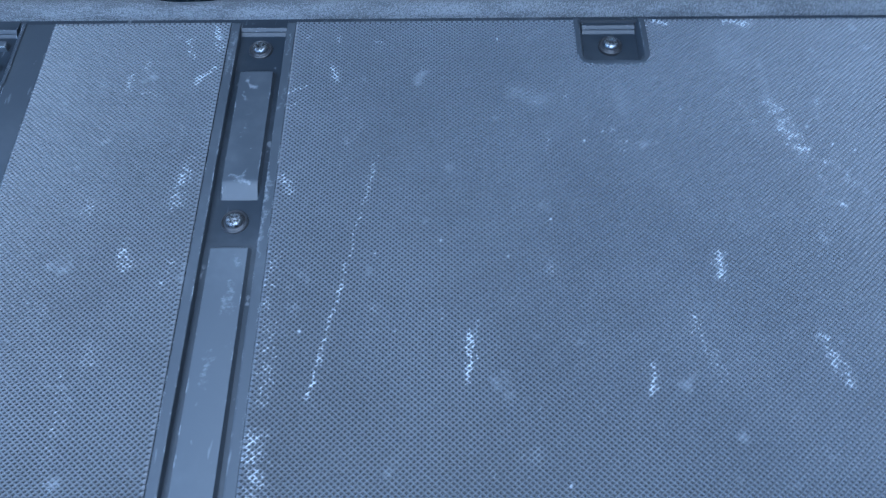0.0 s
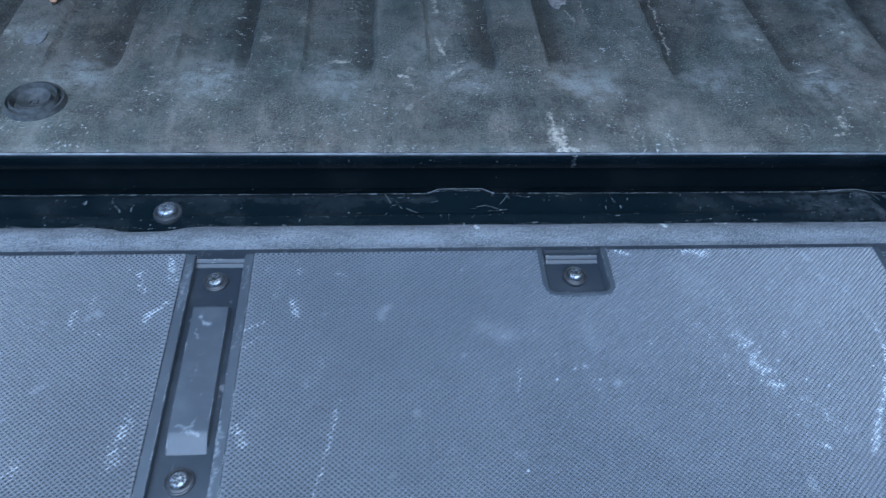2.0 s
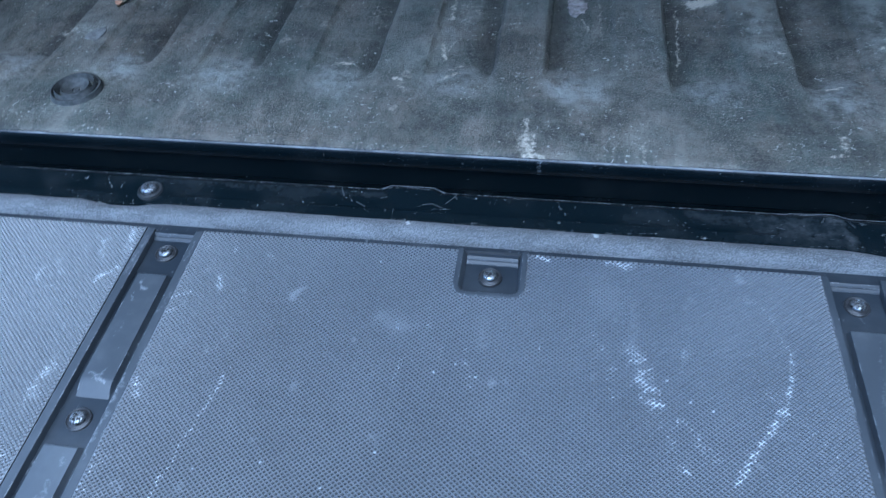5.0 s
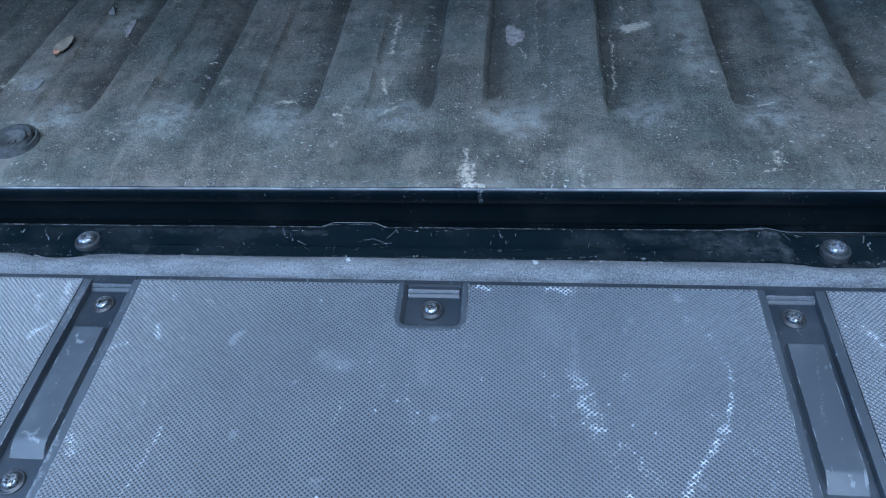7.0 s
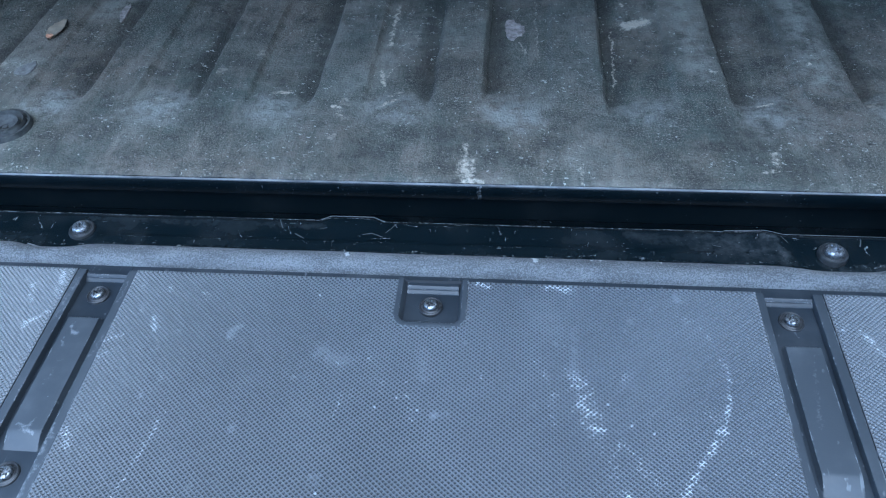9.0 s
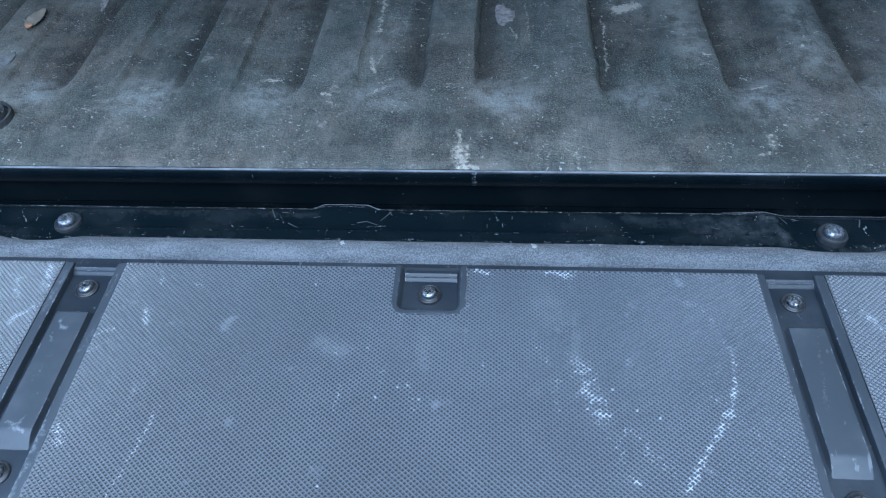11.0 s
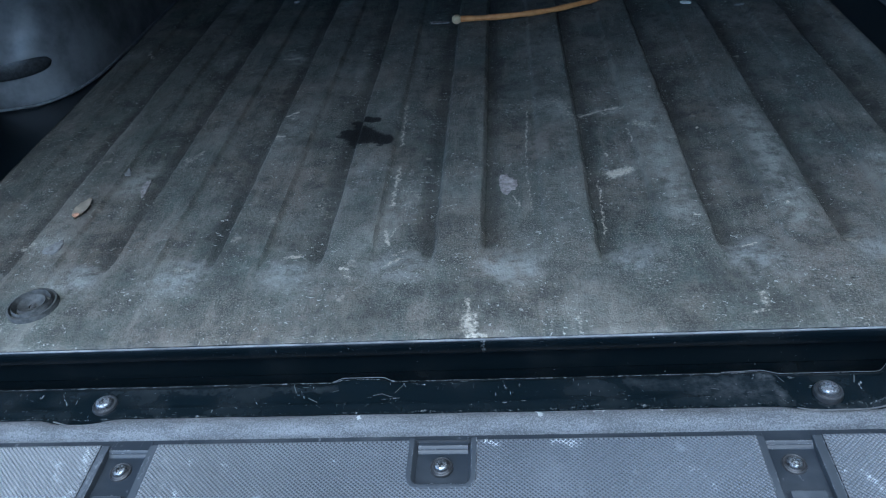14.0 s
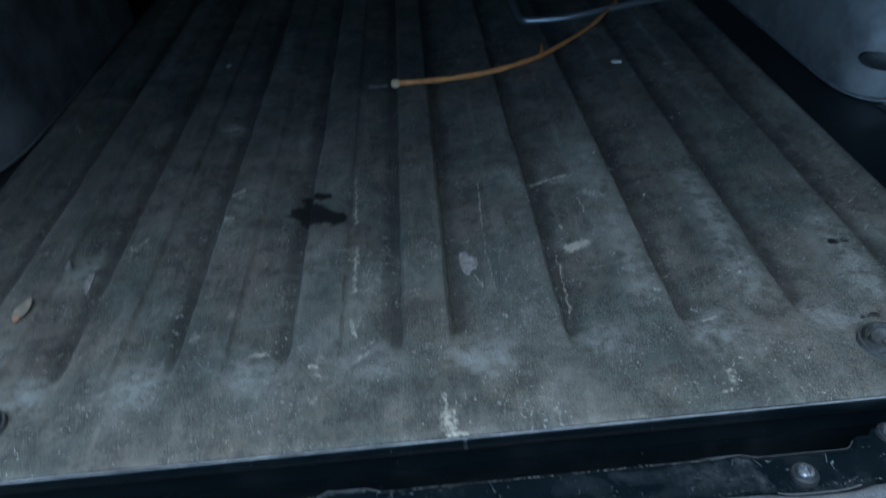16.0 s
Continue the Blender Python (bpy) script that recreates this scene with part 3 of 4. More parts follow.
# hazed lines and the fold and dish marks paint in light on the bends
FLANGE_PAINT = black_paint("chipped_black_paint", 0.20, 0.030, True, [(-0.6, 0.094, 0.25, 0.094, 0.0016, 1.), (0.27, 0.0895, 0.36, 0.0895, 0.0024, 0.6), (-0.6, 0.0585, 0.6, 0.0585, 0.0022, 0.62), (-0.6, 0.0670, 0.25, 0.0670, 0.0014, 0.50),
        (0.195, 0.08, 0.24, 0.074, 0.014, 0.3), (0.253, 0.088, 0.262, 0.06, 0.004, 0.45), (0.262, 0.062, 0.275, 0.056, 0.0012, 0.85),
        (0.318, 0.056, 0.335, 0.062, 0.0012, 0.85), (-0.125, 0.084, -0.121, 0.076, 0.0007, 1.), (-0.11, 0.068, -0.104, 0.063, 0.0008, 1.),
        (-0.056, 0.072, -0.04, 0.074, 0.0008, 0.9), (-0.03, 0.09, -0.02, 0.088, 0.0012, 0.9), (-0.34, 0.086, -0.332, 0.074, 0.0008, 1.)] + [(-0.165, 0.078, -0.16, 0.07, 0.0007, 0.95), (0.045, 0.09, 0.048, 0.08, 0.0007, 1.), (0.322, 0.078, 0.322, 0.071, 0.0008, 1.3),
        (0.1, 0.06, 0.12, 0.062, 0.0012, 0.85), (0.15, 0.062, 0.16, 0.06, 0.002, 0.8), (-0.02, 0.06, 0.0, 0.058, 0.002, 0.8)], [(0.150, 0.086, 0.215, 0.078, 0.010, 0.6), (0.205, 0.080, 0.245, 0.074, 0.020, 1.0), (0.252, 0.088, 0.262, 0.060, 0.007, 1.5), (0.30, 0.052, 0.34, 0.056, 0.006, 1.0), (-0.30, 0.088, -0.10, 0.086, 0.006, 0.5)], 0.9,
    [(-0.134, 0.093, -0.129, 0.082, 0.0006, 1.0), (-0.124, 0.088, -0.120, 0.088, 0.0007, 0.9), (-0.117, 0.076, -0.109, 0.071, 0.0007, 1.0), (-0.098, 0.082, -0.093, 0.083, 0.0006, 0.8),
     (-0.062, 0.077, -0.055, 0.079, 0.0006, 0.9), (-0.055, 0.079, -0.046, 0.075, 0.0006, 0.8), (-0.044, 0.080, -0.037, 0.090, 0.0005, 0.9), (-0.038, 0.090, -0.036, 0.086, 0.0006, 0.9),
     (-0.173, 0.090, -0.164, 0.092, 0.0008, 0.6), (0.321, 0.086, 0.319, 0.079, 0.0007, 1.2), (0.210, 0.077, 0.216, 0.076, 0.0005, 0.9), (0.262, 0.088, 0.266, 0.080, 0.0006, 0.7)])
SILL_PAINT = black_paint("sill_black_paint", 0.22, 0.022, True, [(0.026, 0.146, 0.028, 0.140, 0.0035, 0.95), (-0.30, 0.1425, 0.30, 0.1425, 0.002, 0.32)], (), 0.5)
PAINT_DEEP = black_paint("bed_black_paint", 0.30, 0.015, False)
LIP = plain_material("worn_edge", (0.10, 0.105, 0.11), (0.42, 0.425, 0.43), 14, 0.5)
STREAKED = streaked_material()
SEAM_GLINT = plain_material("seam_and_glint", (0.12, 0.125, 0.13), (0.22, 0.225, 0.23), 60, 0.5)
STEEL = metal_material("zinc_steel", (0.46, 0.47, 0.48), 0.40, 0.9)
DARKSTEEL = plain_material("black_oxide", (0.02, 0.02, 0.021), (0.05, 0.05, 0.052), 300, 0.35)
DULLSTEEL = metal_material("dusty_steel", (0.50, 0.52, 0.55), 0.42, 0.75)
CANE = plain_material("peeled_cane", (0.50, 0.20, 0.055), (0.70, 0.33, 0.11), 60, 0.5, 0.0008)
CANE_TIP = plain_material("cane_tip", (0.62, 0.45, 0.25), (0.75, 0.58, 0.36), 150, 0.6)
LEAF = plain_material("dry_leaf", (0.28, 0.245, 0.19), (0.42, 0.35, 0.26), 90, 0.7)
LEAF_TIP = plain_material("orange_leaf_tip", (0.46, 0.24, 0.14), (0.58, 0.34, 0.21), 150, 0.7)
FLAKE = plain_material("dried_mud", (0.20, 0.175, 0.160), (0.48, 0.43, 0.40), 170, 0.85, 0.0010)
FLAKE_GREY = plain_material("grey_flake", (0.17, 0.165, 0.155), (0.30, 0.295, 0.28), 170, 0.85, 0.0008)
CHIP = plain_material("pale_chip", (0.55, 0.53, 0.48), (0.72, 0.70, 0.66), 200, 0.7)
# lining grey chosen for the light it bounces into the bed
COVER = plain_material("grey_lining", (0.16, 0.162, 0.165), (0.23, 0.232, 0.235), 8, 0.8)
ARCH = plain_material("dull_black_paint", (0.085, 0.088, 0.092), (0.29, 0.294, 0.30), 8, 0.34)
COLLAR_SLOT = plain_material("dusty_collar_slot_shade", (0.016, 0.018, 0.020), (0.05, 0.053, 0.056), 220, 0.4)
PLUG = plain_material("plug_rubber", (0.045, 0.047, 0.046), (0.105, 0.106, 0.102), 160, 0.7, 0.0006)
CRUMB = plain_material("grey_crumb", (0.16, 0.15, 0.14), (0.24, 0.23, 0.22), 200, 0.8)
ASPHALT = plain_material("asphalt", (0.045, 0.045, 0.046), (0.065, 0.064, 0.062), 30, 0.9, 0.004)
PLASTER = plain_material("dark_plaster", (0.10, 0.10, 0.095), (0.15, 0.148, 0.14), 6, 0.9, 0.003)
WIRE = metal_material("galvanised_bar", (0.62, 0.65, 0.70), 0.45, 0.2)


# ---- building ----
def part(name, bm, material, parent=None, label="", smooth=None):
    """Links a bmesh, or a tuple of vertices and faces, as one mesh object."""
    me = bpy.data.meshes.new(name)
    if isinstance(bm, tuple):
        me.from_pydata(bm[0], [], bm[1])
    else:
        bm.to_mesh(me)
        bm.free()
    me.materials.append(material)
    if smooth is not None:
        me.shade_smooth()
        me.set_sharp_from_angle(angle=radians(smooth))
    ob = new(name, me)
    if parent is not None:
        ob.parent = parent
    if label:
        tagged(ob, label)
    return ob


def box(x0, x1, y0, y1, z0, z1, r=0.0):
    bm = bmesh.new()
    bmesh.ops.create_cube(bm, size=1.0, matrix=Matrix.LocRotScale(((x0 + x1) / 2, (y0 + y1) / 2, (z0 + z1) / 2), None, (x1 - x0, y1 - y0, z1 - z0)))
    if r:
        bmesh.ops.bevel(bm, geom=bm.edges[:], offset=r, segments=2, affect="EDGES", profile=0.6)
    return bm


def lathe(profile, steps=32, at=(0, 0, 0)):
    """Turns a list of (radius, height) round the upright axis."""
    bm = bmesh.new()
    rings = []
    for r, z in profile:
        if r < 1e-6:
            rings.append([bm.verts.new((at[0], at[1], at[2] + z))])
        else:
            rings.append([bm.verts.new((at[0] + r * math.cos(2 * math.pi * k / steps), at[1] + r * math.sin(2 * math.pi * k / steps), at[2] + z)) for k in range(steps)])
    for a, b in zip(rings, rings[1:]):
        for k in range(steps):
            quad = [a[k % len(a)], a[(k + 1) % len(a)], b[(k + 1) % len(b)], b[k % len(b)]]
            quad = list(dict.fromkeys(quad))
            if len(quad) > 2:
                bm.faces.new(quad)
    bmesh.ops.recalc_face_normals(bm, faces=bm.faces[:])
    return bm


def sheet(xs, ys, height, skirt=None):
    """A height field over the lines xs and ys; skirt: the depth to which its edges drop."""
    xs, ys = list(xs), list(ys)
    nx, ny = len(xs), len(ys)
    verts = [(*height(x, y), ) if isinstance(height(x, y), tuple) else (x, y, height(x, y)) for y in ys for x in xs]
    faces = [(j * nx + i, j * nx + i + 1, (j + 1) * nx + i + 1, (j + 1) * nx + i) for j in range(ny - 1) for i in range(nx - 1)]
    if skirt is not None:
        rim = [i for i in range(nx)] + [j * nx + nx - 1 for j in range(1, ny)] + [(ny - 1) * nx + i for i in range(nx - 2, -1, -1)] + [j * nx for j in range(ny - 2, 0, -1)]
        base = len(verts)
        verts += [(verts[k][0], verts[k][1], skirt) for k in rim]
        n = len(rim)
        faces += [(rim[k], base + k, base + (k + 1) % n, rim[(k + 1) % n]) for k in range(n)]
    return verts, faces


def smoothstep(a, b, x):
    t = min(1.0, max(0.0, (x - a) / (b - a)))
    return t * t * (3 - 2 * t)


def tube(points, radius, steps=10):
    """A round bar along smooth points (x, y, z); radius is a number or a function of 0 to 1."""
    bm = bmesh.new()
    pts = [Vector(p) for p in points]
    rings = []
    for k, p in enumerate(pts):
        d = (pts[min(k + 1, len(pts) - 1)] - pts[max(k - 1, 0)]).normalized()
        side = d.cross(Vector((0, 0, 1))).normalized()
        up = side.cross(d)
        r = radius(k / (len(pts) - 1)) if callable(radius) else radius
        rings.append([bm.verts.new(p + r * (math.cos(2 * math.pi * j / steps) * side + math.sin(2 * math.pi * j / steps) * up)) for j in range(steps)])
    for a, b in zip(rings, rings[1:]):
        for j in range(steps):
            bm.faces.new((a[j], a[(j + 1) % steps], b[(j + 1) % steps], b[j]))
    bm.faces.new(rings[0][::-1])
    bm.faces.new(rings[-1])
    bmesh.ops.recalc_face_normals(bm, faces=bm.faces[:])
    return bm


def curve_through(points, steps):
    """Points along a smooth line through the given ones."""
    pts = [Vector(p) for p in points]
    out = []
    for k in range(len(pts) - 1):
        p0, p1, p2, p3 = pts[max(k - 1, 0)], pts[k], pts[k + 1], pts[min(k + 2, len(pts) - 1)]
        for s in range(steps):
            t = s / steps
            out.append(0.5 * (2 * p1 + (p2 - p0) * t + (2 * p0 - 5 * p1 + 4 * p2 - p3) * t * t + (3 * p1 - p0 - 3 * p2 + p3) * t ** 3))
    out.append(pts[-1])
    return out


# ---- setting ----
GROUND_Z = -0.80
ground = part("ground", sheet(np.linspace(-300, 300, 13), np.linspace(-300, 300, 13), lambda x, y: GROUND_Z), ASPHALT)
tagged(ground, "grey asphalt ground under the parked pickup", "ground", kind="structure")


# unseen wall, added to block sky light from the right
shade_wall = part("shade_wall", box(1.50, 1.70, -5.0, 4.0, GROUND_Z, 2.6, 0.01), PLASTER)
tagged(shade_wall, "unseen plain dark wall added to shade the right side", "wall", kind="structure")


# ---- tailgate, lowered flat ----
FLOOR = -0.0068        # floor of the pockets and channels
TOP = 0.0212           # far edge of the grained panels
END = -0.445           # near edge of the tailgate
SIDE = 0.735
tailgate = new("tailgate")
tagged(tailgate, "lowered black pickup tailgate with scuffed grained plastic lining", "tailgate")
part("shell", box(-SIDE, SIDE, END - 0.01, 0.046, -0.050, FLOOR, 0.003), TRIM, tailgate)

GRAIN, GRAIN_Y = 0.00184, 0.00158   # half the pitch of the diamond grain, across and along
GRAIN_DEPTH = 0.0013


def grained_panel(x0, x1, y0, y1, hole=None):
    """A raised panel whose top is a mesh of fine crossing ridges round diamond pits; hole(x, y) is true where a pocket is cut out."""
    nx, ny = int(round((x1 - x0) / GRAIN)), int(round((y1 - y0) / GRAIN_Y))
    xs, ys = np.linspace(x0, x1, nx + 1), np.linspace(y0, y1, ny + 1)
    gx, gy = np.meshgrid(xs, ys)
    ii, jj = np.meshgrid(np.arange(nx + 1), np.arange(ny + 1))
    gz = np.where((ii + jj) % 2 == 0, 0.0, -GRAIN_DEPTH)
    edge = (ii == 0) | (ii == nx) | (jj == 0) | (jj == ny)
    gz = np.where(edge, -0.0006, gz)
    verts = np.stack([gx, gy, gz], -1).reshape(-1, 3)
    i, j = np.meshgrid(np.arange(nx), np.arange(ny))
    i, j = i.ravel(), j.ravel()
    if hole is not None:
        keep = ~hole(xs[i] + GRAIN / 2, ys[j] + GRAIN_Y / 2)
        i, j = i[keep], j[keep]
    a, b, c, d = j * (nx + 1) + i, j * (nx + 1) + i + 1, (j + 1) * (nx + 1) + i + 1, (j + 1) * (nx + 1) + i
    mid = len(verts) + np.arange(len(i))
    centre = np.stack([(xs[i] + xs[i + 1]) / 2, (ys[j] + ys[j + 1]) / 2, np.full(len(i), -0.06 * GRAIN_DEPTH)], -1)
    verts = np.concatenate([verts, centre])
    faces = np.concatenate([np.stack([p, q, mid], -1) for p, q in ((a, b), (b, c), (c, d), (d, a))]).tolist()
    rim = list(range(nx + 1)) + [k * (nx + 1) + nx for k in range(1, ny + 1)] + [ny * (nx + 1) + k for k in range(nx - 1, -1, -1)] + [k * (nx + 1) for k in range(ny - 1, 0, -1)]
    base = len(verts)
    low = verts[rim].copy()
    low[:, 2] = FLOOR
    n = len(rim)
    faces += [(rim[k], base + k, base + (k + 1) % n, rim[(k + 1) % n]) for k in range(n)]
    return np.concatenate([verts, low]).tolist(), faces


TAB_X0, TAB_X1, TAB_Y, TAB_R = -0.0240, 0.0246, -0.0205, 0.009


def in_tab(x, y):
    cx = np.clip(x, TAB_X0 + TAB_R, TAB_X1 - TAB_R)
    cy = np.maximum(y, TAB_Y + TAB_R)
    return (x - cx) ** 2 + (y - cy) ** 2 < (TAB_R - 0.001) ** 2


part("grained_panel", grained_panel(-0.2248, 0.2282, END, TOP, in_tab), GRAINED, tailgate, "wide dark plastic panel with pale scuffs on diamond grain")
part("grained_panel", grained_panel(-0.3992, -0.2720, END, TOP), GRAINED_GLARE, tailgate, "narrow dark plastic panel with dusty diamond grain")
part("grained_panel", grained_panel(0.2740, 0.3992, END, TOP), GRAINED, tailgate, "narrow dark plastic panel with dusty diamond grain")


def border(x0, x1, y0, y1, material=None):
    part("border_strip", box(x0, x1, y0, y1, FLOOR - 0.001, -0.0009, 0.0008), material or BORDER, tailgate)


def insert_strip(cx, y0, y1, half=0.0126, open_end=False):
    """A raised strip along a channel, ramped down at its ends."""
    def height(x, y):
        u = abs(x - cx) / half
        side = 1 - smoothstep(0.90, 1.0, u)
        ends = smoothstep(y1, y1 - 0.0035, y) * (1 if open_end else smoothstep(y0, y0 + 0.016, y))
        return FLOOR - 0.0006 + (0.0060 - 0.0005 * u * u) * side * ends
    xs = [cx + half * k for k in (-1, -0.985, -0.95, -0.9, -0.85, -0.6, -0.3, 0, 0.3, 0.6, 0.85, 0.9, 0.95, 0.985, 1)]
    near = [y0 + 0.0015 * k for k in range(12)]
    ys = near + list(np.linspace(near[-1] + 0.004, y1 - 0.006, 24)) + [y1 - k * 0.0007 for k in (6, 5, 4, 3, 2, 1, 0)]
    part("insert_strip", sheet(xs, ys, height), STRIP if open_end else STRIP_UPPER, tailgate, "raised smooth strip with rubbed end", 50)


def pocket_ledge(cx, half):
    """The stepped far wall of a screw pocket."""
    prof = [(0.0268, -0.0040), (0.0200, -0.0034), (0.0180, -0.0030), (0.0170, -0.0036), (0.0160, -0.0046), (0.0153, -0.0047), (0.0146, -0.0050), (0.0130, -0.0064), (0.0125, FLOOR - 0.0006)]
    verts = [(cx + s * half, y, z) for y, z in prof for s in (-1, 1)]
    n = len(prof)
    faces = [(2 * k, 2 * k + 1, 2 * k + 3, 2 * k + 2) for k in range(n - 1)]
    base = len(verts)
    verts += [(cx + s * half, y, FLOOR - 0.001) for y, z in prof for s in (-1, 1)]
    faces += [(2 * k, 2 * k + 2, base + 2 * k + 2, base + 2 * k) for k in range(n - 1)]
    faces += [(2 * k + 1, base + 2 * k + 1, base + 2 * k + 3, 2 * k + 3) for k in range(n - 1)]
    part("pocket_ledge", (verts, faces), TRIM, tailgate, "", 20)


def star(r0, r1, n=6, fine=5):
    out = []
    for k in range(n * fine * 2):
        a = 2 * math.pi * k / (n * fine * 2)
        out.append(((r0 + r1) / 2 + (r0 - r1) / 2 * math.cos(n * a), a))
    return out


def screw(x, y, turn, z=FLOOR):
    """A star-drive screw: domed steel head with a socket, on a black flanged washer."""
    head = part("screw", socket_head(x, y, z, turn), STEEL, tailgate, "bright star-drive screw head", 45)
    part("washer", lathe([(0.0, 0.0014), (0.0056, 0.0014), (0.0060, 0.0010), (0.0070, 0.0008), (0.0078, 0.0016), (0.0084, 0.0012), (0.0086, -0.0004)], 36, (x, y, z)), DARKSTEEL, head, "black flanged washer", 40)


def socket_head(x, y, z, turn, size=1.0):
    """A low domed head with a six-lobed socket."""
    bm = bmesh.new()
    hole = star(0.0031, 0.0017)
    n = len(hole)
    def ring(f, zz):
        return [bm.verts.new((x + size * f(r) * math.cos(a + turn), y + size * f(r) * math.sin(a + turn), z + size * zz)) for r, a in hole]
    rings = [ring(lambda r: 0.0046, 0.0010), ring(lambda r: 0.0051, 0.0018), ring(lambda r: 0.0050, 0.0030), ring(lambda r: 0.0045, 0.0039), ring(lambda r: 0.0038, 0.0043),
             ring(lambda r: r * 1.06, 0.0044), ring(lambda r: r, 0.0042), ring(lambda r: r * 0.90, 0.0021)]
    for a, b in zip(rings, rings[1:]):
        for k in range(n):
            bm.faces.new((a[k], a[(k + 1) % n], b[(k + 1) % n], b[k]))
    bm.faces.new(rings[-1])
    return bm


# channels between the panels, each with two screw pockets
for cx, sx in ((-0.2484, 1), (0.2502, -1)):
    inner = (-0.2316, -0.2250) if sx > 0 else (0.2284, 0.2336)
    outer = (-0.2718, -0.2652) if sx > 0 else (0.2668, 0.2738)
    border(*inner, END, TOP, BORDER_DUSTY if sx > 0 else BORDER)
    border(*outer, END, TOP, BORDER_DUSTY if sx > 0 else BORDER)
    insert_strip(cx, -0.1310, -0.0215)
    insert_strip(cx, END, -0.1618, open_end=True)
    pocket_ledge(cx, 0.0166)
    screw(-0.2495 * sx, 0.0, 0.3 + sx)
    screw(-0.2490 * sx, -0.1440, 1.1 * sx)

# pocket in the middle of the wide panel: a rounded rim and its floor
def tab_rim():
    n = 10
    def outline(grow, z):
        r = TAB_R - grow
        pts = [(TAB_X0 + grow, 0.0225, z)]
        for k in range(n + 1):
            a = math.pi + math.pi / 2 * k / n
            pts.append((TAB_X0 + TAB_R + r * math.cos(a), TAB_Y + TAB_R + r * math.sin(a), z))
        for k in range(n + 1):
            a = 1.5 * math.pi + math.pi / 2 * k / n
            pts.append((TAB_X1 - TAB_R + r * math.cos(a), TAB_Y + TAB_R + r * math.sin(a), z))
        pts.append((TAB_X1 - grow, 0.0225, z))
        return pts
    loops = [outline(-0.0014, -0.0030), outline(-0.0012, 0.0002), outline(-0.0004, 0.0004), outline(0.0024, -0.0002), outline(0.0034, -0.0014), outline(0.0046, FLOOR + 0.0005), outline(0.0052, FLOOR - 0.0005)]
    verts = [p for l in loops for p in l]
    m = len(loops[0])
    faces = [(k * m + i, (k + 1) * m + i, (k + 1) * m + i + 1, k * m + i + 1) for k in range(len(loops) - 1) for i in range(m - 1)]
    part("pocket_rim", (verts, faces), BORDER, tailgate, "", 35)


tab_rim()
pocket_ledge(0.0003, 0.0188)
screw(0.0, 0.0, 0.2, FLOOR + 0.0015)

# smooth margins at both ends, each with a rounded recess that holds two stepped bars
def margin(s):
    x_in, x_out, near, r = 0.4215, 0.5050, -0.0450, 0.013
    for x0, x1, y0, y1 in ((0.3995, x_in, END, TOP), (x_in, x_out, END, near), (x_out, SIDE, END, TOP)):
        lo, hi = sorted((s * x0, s * x1))
        border(lo, hi, y0, y1)

    def outline(grow, z):
        pts = [(x_in + grow, 0.0212, z)]
        for cx, turn in ((x_in + r, math.pi), (x_out - r, 1.5 * math.pi)):
            for k in range(9):
                a = turn + math.pi / 2 * k / 8
                pts.append((cx + (r - grow) * math.cos(a), near + r + (r - grow) * math.sin(a), z))
        pts.append((x_out - grow, 0.0212, z))
        return [(s * x, y, zz) for x, y, zz in pts]
    loops = [outline(-0.0020, -0.0020), outline(-0.0010, 0.0002), outline(0.0006, 0.0004), outline(0.0022, -0.0010), outline(0.0034, FLOOR), outline(0.0036, FLOOR - 0.0010)]
    m = len(loops[0])
    verts = [p for l in loops for p in l]
    faces = [(k * m + i, (k + 1) * m + i, (k + 1) * m + i + 1, k * m + i + 1) for k in range(len(loops) - 1) for i in range(m - 1)]
    part("recess_rim", (verts, faces), BORDER, tailgate, "", 35)
    pocket_ledge(s * 0.4640, 0.0360)
    for y, high, wide in ((0.0030, 0.0052, 0.0031), (-0.0165, 0.0040, 0.0022), (-0.0275, 0.0030, 0.0020)):
        bm = box(s * 0.4640 - 0.0330, s * 0.4640 + 0.0330, y - wide, y + wide, FLOOR - 0.0010, FLOOR + high, 0.0014)
        part("recess_bar", bm, STRIP, tailgate, "smooth rounded bar across the recess", 50)


for s in (-1, 1):
    margin(s)

# step between lining and rail
part("step_strip", box(-SIDE, SIDE, TOP + 0.0003, 0.0290, FLOOR - 0.001, -0.0046, 0.0006), TRIM, tailgate)


def notch(x):
    return math.exp(-((x + 0.305) / 0.026) ** 4) + math.exp(-((x - 0.300) / 0.036) ** 4)


def rail_mesh():
    prof = [(0.0, -0.0075), (0.03, -0.0022), (0.10, 0.0006), (0.22, 0.0028), (0.38, 0.0034), (0.56, 0.0026), (0.70, 0.0008), (0.82, -0.0020), (0.92, -0.0058), (1.0, -0.0115)]
    xs = np.linspace(-SIDE, SIDE, 300)
    verts, faces = [], []
    for x in xs:
        front = 0.0530 - 0.0052 * notch(x)
        for u, z in prof:
            wob = 0.0005 * noise.noise((x * 30, u * 3, 1.7))
            verts.append((x, 0.0278 + (front - 0.0278) * u, z + wob - 0.0010 * notch(x) * u))
    n = len(prof)
    for k in range(len(xs) - 1):
        for i in range(n - 1):
            faces.append((k * n + i, (k + 1) * n + i, (k + 1) * n + i + 1, k * n + i + 1))
    return verts, faces


part("rail", rail_mesh(), RAIL, tailgate, "chalky grey coated rail with notches at the bolts", 60)


